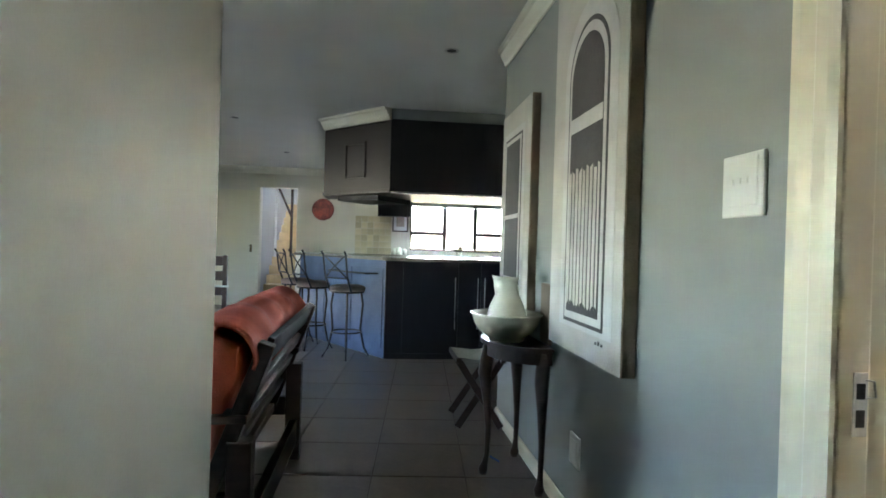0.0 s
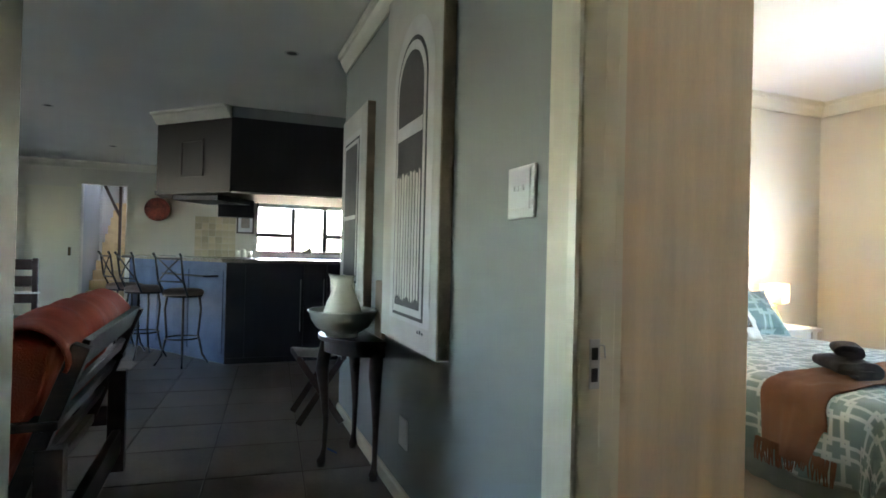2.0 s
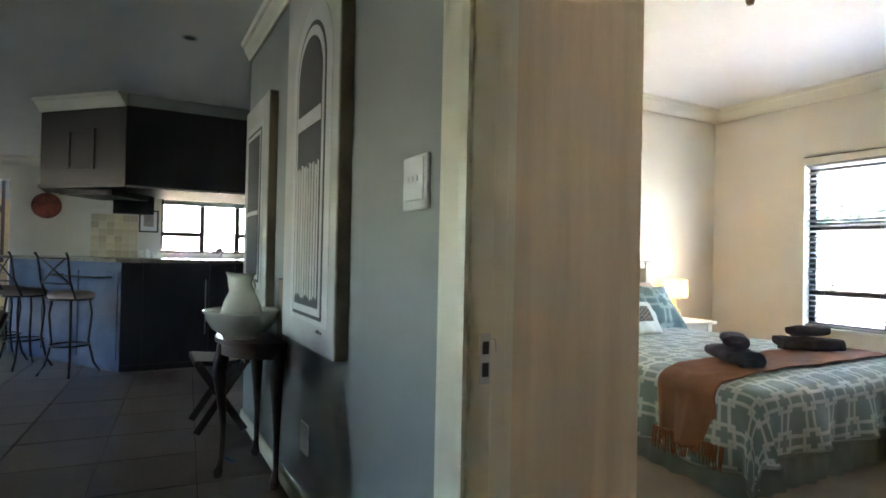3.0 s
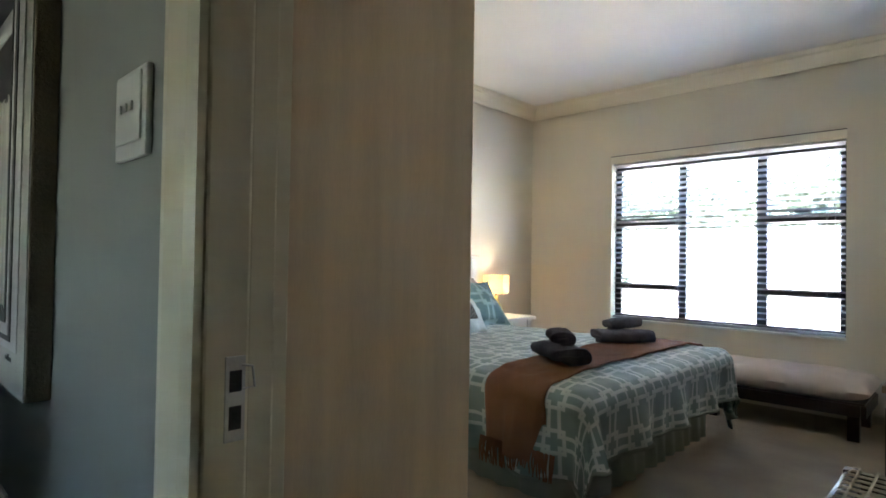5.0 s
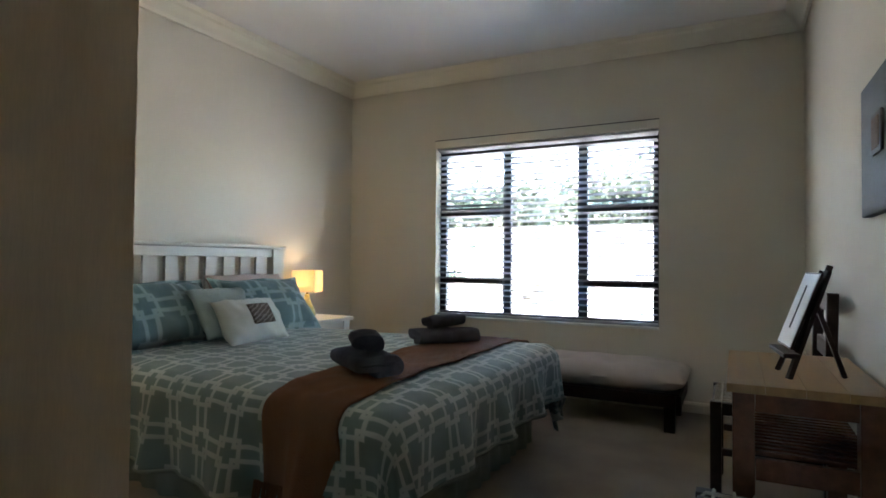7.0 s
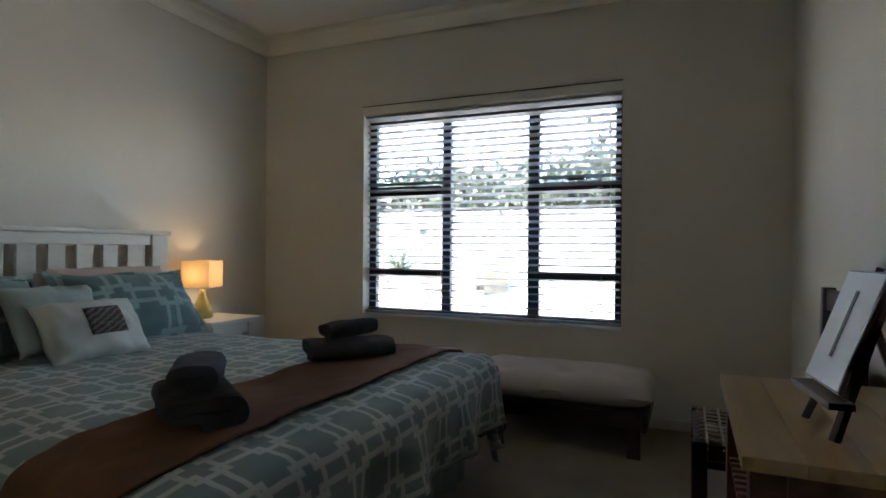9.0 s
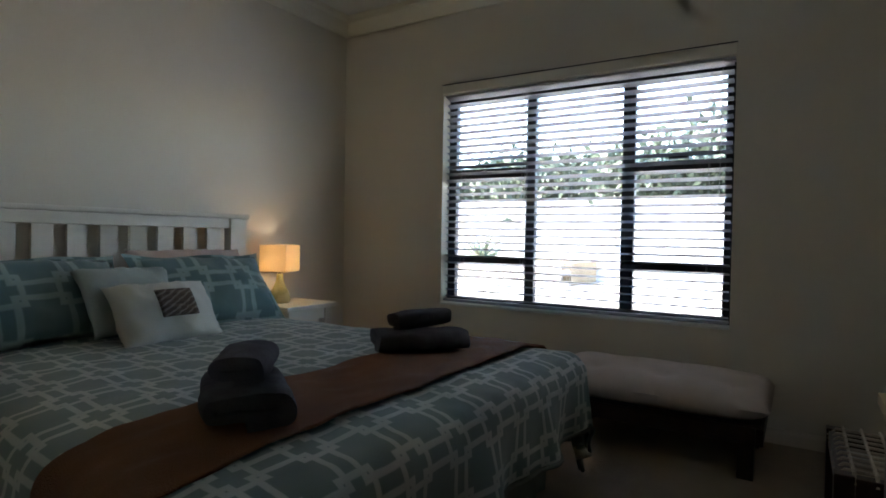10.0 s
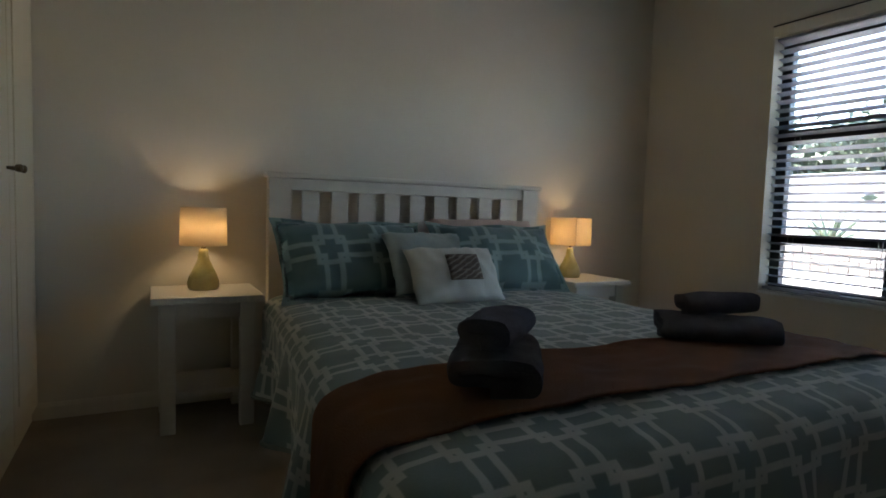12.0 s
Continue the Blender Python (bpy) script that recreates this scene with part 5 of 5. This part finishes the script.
for i in range(3):
    bm = bmesh.new()
    box(bm, 0.05 + i * 0.62, 0.62 + i * 0.62, 0.002, 0.0115, 0.10, 0.93, 0.003, m)
    part("raised_panel", bm, BARPANEL, bar)
bm = bmesh.new()
tube(bm, [m @ Vector((0.12, -0.16, 0.88)), m @ Vector((0.12, -0.01, 0.88))], 0.008, 6)
tube(bm, [m @ Vector((0.12, -0.16, 0.88)), m @ Vector((0.9, -0.16, 0.88))], 0.010, 6)
tube(bm, [m @ Vector((0.9, -0.16, 0.88)), m @ Vector((0.9, -0.01, 0.88))], 0.008, 6)
part("bag_rail", bm, IRON, bar)

hood = thing("kitchen_hood_cabinet", (1.1, 6.3, 1.72), "near-black cabinet hood hung from the kitchen ceiling", "cabinet")
HA, HB = Vector((0.532, 6.10, 0)), Vector((-0.19, 6.85, 0))
bm = bmesh.new()
box(bm, HA.x, 2.6, HA.y, HA.y + 0.03, 1.71, 2.45)
part("front_panel", bm, BLACKCAB, hood)
HD = (HB - HA).normalized()
HN = Vector((-HD.y, HD.x, 0))
HN = HN if HN.y < 0 else -HN
mh = Matrix((HD, -HN, Vector((0, 0, 1)))).transposed().to_4x4()
mh.translation = HA
HL = (HB - HA).length
bm = bmesh.new()
box(bm, 0.0, HL, 0.0, 0.03, 1.71, 2.45, 0, mh)
part("angled_panel", bm, BLACKCAB, hood)
for a in ((0.36, 0.385, 1.88, 2.26), (0.66, 0.685, 1.88, 2.26), (0.385, 0.66, 1.88, 1.905), (0.385, 0.66, 2.235, 2.26)):
    bm = bmesh.new()
    box(bm, a[0], a[1], -0.016, -0.001, a[2], a[3], 0.004, mh)
    part("moulding", bm, BLACKCAB, hood)
bm = bmesh.new()
box(bm, -0.01, HL + 0.01, -0.012, -0.0005, 1.71, 1.75, 0.003, mh)
part("lower_trim", bm, BLACKCAB, hood)
# added strip that imitates the bright window reflection along the hood edge
part("lit_edge_strip", new_box(HA.x + 0.01, 2.6, HA.y - 0.012, HA.y - 0.001, 1.706, 1.722, bevel=0.002), STEEL, hood, "thin steel strip in place of the window's glint on the edge")
part("end_panel", new_box(HB.x, HB.x + 0.03, HB.y, HB.y + 0.5, 1.71, 2.45), BLACKCAB, hood)
bm = bmesh.new()
prism(bm, [(HA.x, HA.y + 0.032), (2.6, HA.y + 0.032), (2.6, 7.3), (HB.x + 0.035, 7.3), (HB.x + 0.035, HB.y + 0.03)], 1.712, 1.735)
part("underside", bm, BLACKCAB, hood)
bulk = bmesh.new()
prism(bulk, [(HA.x + 0.005, HA.y + 0.006), (2.6, HA.y + 0.006), (2.6, 7.3), (HB.x + 0.01, 7.3), (HB.x + 0.01, HB.y + 0.01)], 2.4505, ZL - 0.001)
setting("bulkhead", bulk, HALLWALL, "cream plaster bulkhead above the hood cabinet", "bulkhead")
bm = bmesh.new()
extrude_profile(bm, [(0, 0), (0.0, -0.115), (0.02, -0.115), (0.035, -0.085), (0.06, -0.06), (0.075, -0.03), (0.10, -0.02), (0.105, 0)], HA + Vector((0.0, 0, ZL - 0.003)), HB + Vector((0, 0, ZL - 0.003)), HN)
setting("cornice", bm, CORNICE, "white moulded cornice on the angled hood face", "cornice")
ext = thing("extractor", (0.1, 6.9, 1.6), "steel extractor and spice shelf under the hood", "extractor")
bm = bmesh.new()
prism(bm, [(-0.02, 6.75), (0.42, 6.45), (0.75, 6.95), (0.3, 7.2)], 1.655, 1.7105)
part("canopy", bm, IRON, ext)
part("shelf_unit", new_box(0.42, 0.80, 7.0, 7.2, 1.52, 1.7105), BLACKCAB, ext)


def bar_stool(name_at, yaw, label):
    x, y = name_at
    ob = thing("bar_stool", (x, y, 0), label, "stool", "bar stools at the breakfast bar")
    M = pose(x, y, 0, 0, 0, yaw)

    def P(a, b, c):
        return M @ Vector((a, b, c))

    bm = bmesh.new()
    lathe(bm, [(0.001, 0.0), (0.17, 0.0), (0.185, 0.02), (0.18, 0.05), (0.13, 0.065), (0.001, 0.07)], (x, y, 0.69), 28)
    part("seat", bm, SEATCLOTH, ob, "round grey-brown padded seat", smooth=True)
    for sx in (-1, 1):
        for sy in (-1, 1):
            bm = bmesh.new()
            tube(bm, [P(0.10 * sx, 0.10 * sy, 0.69), P(0.115 * sx, 0.115 * sy, 0.55), P(0.10 * sx, 0.10 * sy, 0.30), P(0.13 * sx, 0.13 * sy, 0.10), P(0.17 * sx, 0.17 * sy, 0.008)], 0.010, 7)
            part("leg", bm, IRON, ob, smooth=True)
    bm = bmesh.new()
    pts = [P(0.155 * math.cos(a), 0.155 * math.sin(a), 0.27) for a in [2 * math.pi * k / 28 for k in range(29)]]
    tube(bm, pts, 0.008, 6, caps=False)
    part("foot_ring", bm, IRON, ob, smooth=True)
    bm = bmesh.new()
    tube(bm, [P(0.17 * math.cos(a), 0.17 * math.sin(a), 0.685) for a in [2 * math.pi * k / 28 for k in range(29)]], 0.009, 6, caps=False)
    part("seat_ring", bm, IRON, ob, smooth=True)
    for s in (-1, 1):
        bm = bmesh.new()
        tube(bm, [P(0.15 * s, -0.10, 0.69), P(0.155 * s, -0.17, 0.85), P(0.16 * s, -0.20, 1.06), P(0.165 * s, -0.225, 1.10)], [0.010, 0.010, 0.010, 0.013], 7)
        part("back_post", bm, IRON, ob, smooth=True)
        bm = bmesh.new()
        tube(bm, [P(0.152 * s, -0.165, 0.83), P(0.02 * s, -0.19, 0.94), P(-0.13 * s, -0.20, 1.05)], 0.007, 6)
        part("cross_bar", bm, IRON, ob, smooth=True)
    for z in (0.83, 1.05):
        bm = bmesh.new()
        tube(bm, [P(-0.155, -0.17 - 0.03 * (z > 1), z), P(0, -0.185 - 0.03 * (z > 1), z), P(0.155, -0.17 - 0.03 * (z > 1), z)], 0.008, 6)
        part("back_rail", bm, IRON, ob)
    return ob


SY = math.degrees(math.atan2(-CNRM.y, -CNRM.x)) - 90
bar_stool((0.13, 6.33), SY + 15, "black wrought-iron bar stool with round padded seat")
bar_stool((-0.28, 6.85), SY, "black wrought-iron bar stool with round padded seat")
bar_stool((-0.52, 7.30), SY - 8, "black wrought-iron bar stool with round padded seat")

# dining chair, seen by its back
dc = thing("dining_chair", (-1.20, 6.1, 0), "dark wooden dining chair with a white tie at the back", "chair")
for xx in (-1.40, -1.01):
    for yy in (5.92, 6.30):
        part("leg", new_box(xx, xx + 0.04, yy, yy + 0.04, 0, 0.44, bevel=0.004), DARKWOOD, dc)
    part("back_post", new_box(xx, xx + 0.04, 5.88, 5.918, 0.30, 1.04, bevel=0.006), DARKWOOD, dc)
part("seat", new_box(-1.41, -0.96, 5.92, 6.36, 0.441, 0.48, bevel=0.01), SEATCLOTH, dc)
for z in (0.66, 0.80, 0.94):
    part("back_slat", new_box(-1.359, -1.011, 5.89, 5.91, z, z + 0.09, bevel=0.006), DARKWOOD, dc)
part("tie", new_box(-1.412, -0.958, 5.872, 5.924, 0.74, 0.755, bevel=0.002), CREAMCLOTH, dc)

# ---- kitchen back wall ----
kw = thing("window_2", (KX0, YBACK, KZ0), "dark-framed kitchen window with a white roller blind", "window", "", "structure")
for a in ((KX0, KX1, KZ0, KZ0 + 0.04), (KX0, KX1, KZ1 - 0.04, KZ1), (KX0, KX0 + 0.04, KZ0 + 0.041, KZ1 - 0.041), (KX1 - 0.04, KX1, KZ0 + 0.041, KZ1 - 0.041)):
    part("window_frame", new_box(a[0], a[1], YBACK + 0.06, YBACK + 0.11, a[2], a[3], bevel=0.003), ALU, kw)
for x in (1.68, 2.28):
    part("mullion", new_box(x - 0.015, x + 0.075, YBACK + 0.06, YBACK + 0.11, KZ0 + 0.041, KZ1 - 0.041, bevel=0.003), ALU, kw)
for x0, x1 in ((KX0 + 0.041, 1.664), (2.356, KX1 - 0.041)):
    part("transom", new_box(x0, x1, YBACK + 0.055, YBACK + 0.115, 1.385, 1.47, bevel=0.003), ALU, kw)
for x0, x1 in ((KX0 + 0.04, 1.665), (1.755, 2.265), (2.355, KX1 - 0.04)):
    p = part("pane", new_box(x0 + 0.001, x1 - 0.001, YBACK + 0.083, YBACK + 0.087, KZ0 + 0.042, KZ1 - 0.042), GLASSM, kw)
    p.visible_shadow = False
rb = thing("roller_blind", (1.9, YBACK, KZ1), "pale roller blind drawn up at the kitchen window", "blind")
bm = bmesh.new()
tube(bm, [(KX0 + 0.02, YBACK - 0.03, KZ1 + 0.02), (KX1 - 0.02, YBACK - 0.03, KZ1 + 0.02)], 0.03, 12)
part("roll", bm, CREAMCLOTH, rb, smooth=True)
part("cloth", new_box(KX0 + 0.03, KX1 - 0.03, YBACK - 0.012, YBACK - 0.009, KZ1 - 0.14, KZ1 + 0.02), CREAMCLOTH, rb)
back_unit = thing("sink_unit", (1.6, YBACK - 0.3, 0), "kitchen sink unit with pale worktop under the window", "cabinet")
part("carcass", new_box(0.0, 3.19, YBACK - 0.58, YBACK - 0.002, 0, 0.97), BLACKCAB, back_unit)
part("worktop", new_box(-0.02, 3.19, YBACK - 0.62, YBACK - 0.002, 0.971, 1.01, bevel=0.004), GRANITE, back_unit)
tap = thing("kitchen_tap", (2.0, YBACK - 0.12, 1.01), "black swan-neck kitchen tap", "tap")
bm = bmesh.new()
tube(bm, [(2.0, YBACK - 0.12, 1.011), (2.0, YBACK - 0.12, 1.20), (2.03, YBACK - 0.15, 1.26), (2.09, YBACK - 0.2, 1.25), (2.11, YBACK - 0.22, 1.20)], 0.012, 8)
part("spout", bm, IRON, tap, smooth=True)
part("lever", new_box(1.93, 1.985, YBACK - 0.13, YBACK - 0.11, 1.16, 1.18, bevel=0.003), IRON, tap)
pl = thing("pot_plant", (1.95, YBACK - 0.30, 1.01), "small green pot plant by the kitchen window", "plant")
bm = bmesh.new()
lathe(bm, [(0.001, 0), (0.05, 0), (0.065, 0.09), (0.06, 0.09), (0.05, 0.07), (0.001, 0.07)], (1.95, YBACK - 0.30, 1.011), 16)
part("pot", bm, PORCELAIN, pl)
bm = bmesh.new()
rnd = random.Random(8)
for i in range(40):
    a, t = rnd.uniform(0, 6.28), rnd.uniform(0.2, 1.3)
    d = Vector((math.cos(a) * math.sin(t), math.sin(a) * math.sin(t), math.cos(t)))
    b = Vector((1.95, YBACK - 0.30, 1.08))
    tube(bm, [b, b + d * 0.07, b + d * 0.14], [0.004, 0.016, 0.001], 4)
part("leaves", bm, LEAF, pl)["kind"] = "stuff"
for i, (x, hh) in enumerate(((0.72, 0.10), (0.82, 0.12), (0.93, 0.09))):
    bm = bmesh.new()
    lathe(bm, [(0.001, 0), (0.04, 0), (0.042, hh), (0.03, hh + 0.01), (0.012, hh + 0.02), (0.001, hh + 0.02)], (x, YBACK - 0.35, 1.011), 16)
    tagged(link("canister", bm, PORCELAIN, (x, YBACK - 0.35, 1.011), smooth=True), "small white canister on the kitchen worktop", "canister", "canisters on the worktop")
kp = thing("kitchen_picture", (0.85, YBACK, 1.6), "small framed print on the kitchen wall", "picture")
part("frame", new_box(0.70, 1.0, YBACK - 0.022, YBACK - 0.001, 1.44, 1.82, bevel=0.003), DARKWOOD, kp)
part("mount", new_box(0.725, 0.975, YBACK - 0.025, YBACK - 0.0225, 1.465, 1.795), CARD, kp)
part("print", new_box(0.775, 0.925, YBACK - 0.0275, YBACK - 0.0255, 1.54, 1.73), BRICK, kp)
plate = thing("wall_plate", (-0.6, YBACK, 1.81), "round red and black lacquered plate on the wall", "plate")
bm = bmesh.new()
r0 = lathe(bm, [(0.001, 0.02), (0.12, 0.018), (0.20, 0.05), (0.205, 0.045), (0.12, 0.005), (0.001, 0.0)], (0, 0, 0), 36)
bmesh.ops.transform(bm, matrix=pose(-0.6, YBACK - 0.002, 1.81, 90, 0, 0), verts=bm.verts)
part("dish", bm, LACQUER, plate, smooth=True)

# door and stair
dr = thing("door_1", (DX0, YBACK, 0), "closed cream flush door in the back wall", "door", "", "structure")
part("leaf", new_box(DX0, DX1, YBACK - 0.02, YBACK - 0.001, 0.0, 2.12, bevel=0.003), GLOSS, dr)
part("door_handle", new_box(DX1 - 0.10, DX1 - 0.06, YBACK - 0.05, YBACK - 0.021, 0.98, 1.12, bevel=0.004), BRASS, dr)
part("frame_post", new_box(DX1 + 0.001, SX0 - 0.001, YBACK - 0.03, YBACK - 0.001, 0.0, 2.18, bevel=0.003), GLOSS, dr)
setting("stair_wall_left", new_box(SX0 - 0.16, SX0 - 0.01, YBACK + 0.2, 15.5, 0, 5.0), WHITEWALL, "white stairwell wall", "wall")
setting("stair_wall_right", new_box(SX1 + 0.12, SX1 + 0.27, YBACK + 0.2, 15.5, 0, 5.0), WHITEWALL, "white stairwell wall", "wall")
setting("stair_wall_end", new_box(SX0 - 0.6, SX1 + 0.27, 15.5, 15.7, 0, 5.0), WHITEWALL, "white end wall of the stairwell", "wall")
# added out of view; the gap before it sets how much sky enters
setting("ceiling_stair_shade", new_box(SX0 - 0.6, SX1 + 0.27, 12.1, 15.7, 5.0, 5.1), CEIL, "unseen white slab added over the stairwell to limit sky light", "ceiling")
setting("wall_stair_over", new_box(SX0 - 0.6, SX1 + 0.27, YBACK + 0.05, YBACK + 0.2, 2.86, 5.0), WHITEWALL, "white stairwell wall over the opening", "wall")
stair = thing("staircase", ((SX0 + SX1) / 2, YBACK + 0.3, 0), "sand-tiled staircase rising beyond the back wall", "stairs", "", "structure")
for i in range(12):
    part("step", new_box(SX0 - 0.005, SX1 + 0.11, YBACK + 0.25 + i * 0.27, YBACK + 0.25 + (i + 1) * 0.27 + 0.02, 0.0, 0.175 * (i + 1), bevel=0.004), STAIRTILE, stair)
rail = thing("stair_handrail", (SX1, YBACK + 0.4, 1.0), "dark stair handrail with slim balusters", "handrail")
bm = bmesh.new()
beam(bm, (-1.66, 12.5, 2.36), (-1.36, 12.5, 1.70), 0.05, 0.05, 0.006)
part("rail", bm, DARKWOOD, rail)
part("newel", new_box(-1.39, -1.34, 12.47, 12.53, 0.87, 2.38, bevel=0.005), DARKWOOD, rail)
part("newel", new_box(-1.70, -1.66, 12.48, 12.52, 0.87, 2.36, bevel=0.005), WHITEWALL, rail)

# unseen roof slabs with eaves added to block light over hall, living room, kitchen
setting("roof_eave_shade", new_box(-0.7, 4.0, YBACK + 0.2, YBACK + 1.3, 2.72, 2.85), WHITEWALL, "unseen deep eave added to cut sky light at the kitchen window", "roof")
setting("roof", new_box(XWEST - 1.6, 4.0, 4.45, YBACK + 0.2, 2.72, 2.85), WHITEWALL, "unseen flat slab with deep eaves added to shade kitchen and living room", "roof")
setting("roof_hall_shade", new_box(XWEST - 1.6, XB, -2.2, 4.45, 2.76, 2.88), WHITEWALL, "unseen flat slab added over the hall to block light", "roof")

# downlights
for x, y in ((0.905, 4.33), (-1.2, 6.95), (-1.0, 9.3)):
    dl = thing("downlight", (x, y, ZL), "small recessed ceiling downlight, switched off", "lamp", "ceiling downlights")
    bm = bmesh.new()
    lathe(bm, [(0.034, -0.002), (0.05, -0.004), (0.052, -0.0005)], (x, y, ZL), 24)
    part("rim", bm, STEEL, dl)
    bm = bmesh.new()
    lathe(bm, [(0.001, -0.0012), (0.034, -0.0022)], (x, y, ZL), 24)
    part("lens", bm, PAINTDARK, dl)

# ---- pieces: splash tiles, garden bricks, floor tiles ----
wall_back = bpy.data.objects["wall_back"]


def shared_piece(name, w, d, h, material, bevel):
    bm = new_box(-w / 2, w / 2, -d / 2, d / 2, -h / 2, h / 2)
    bmesh.ops.bevel(bm, geom=list(bm.edges), offset=bevel, segments=1, affect="EDGES")
    me = bpy.data.meshes.new(name)
    bm.to_mesh(me)
    bm.free()
    me.materials.append(material)
    return me


me = shared_piece("tile", 0.11, 0.008, 0.115, SPLASH, 0.0015)
for i in range(6):
    for j in range(6):
        o = new("tile", me)
        o.parent = wall_back
        o.location = (0.06 + 0.114 * i, YBACK - 0.0045, 1.07 + 0.119 * j)
planter = tagged(new("planter_wall"), "low grey-brown brick wall edging the garden bed", "wall", "", "structure")
planter.location = (10.66, 3.85, 0.342)
me = shared_piece("brick", 0.11, 0.225, 0.072, BRICK, 0.004)
for j in range(4):
    for i in range(20):
        o = new("brick", me)
        o.parent = planter
        o.location = (random.uniform(-0.004, 0.004), 0.11 + i * 0.236 + (0.118 if j % 2 else 0), 0.036 + j * 0.081)
floor_hall = bpy.data.objects["floor_hall"]
TP = 0.478
me = shared_piece("tile", TP - 0.006, TP - 0.006, 0.012, TILE, 0.002)
ta = radians(-4.5)
for i in range(-7, 4):
    for j in range(-7, 14):
        u, v = (i + 0.5) * TP, (j + 0.5) * TP
        x, y = 0.43 + u * math.cos(ta) - v * math.sin(ta), 3.27 + u * math.sin(ta) + v * math.cos(ta)
        if x - 0.10 > XH + (2.2 if y > 4.7 else 0.0) or y < -1.6 or y > 9 or x < -3.5:
            continue
        o = new("tile", me)
        o.parent = floor_hall
        o.matrix_basis = pose(x, y, -0.006 + random.uniform(-0.0005, 0.0005), 0, 0, -4.5)
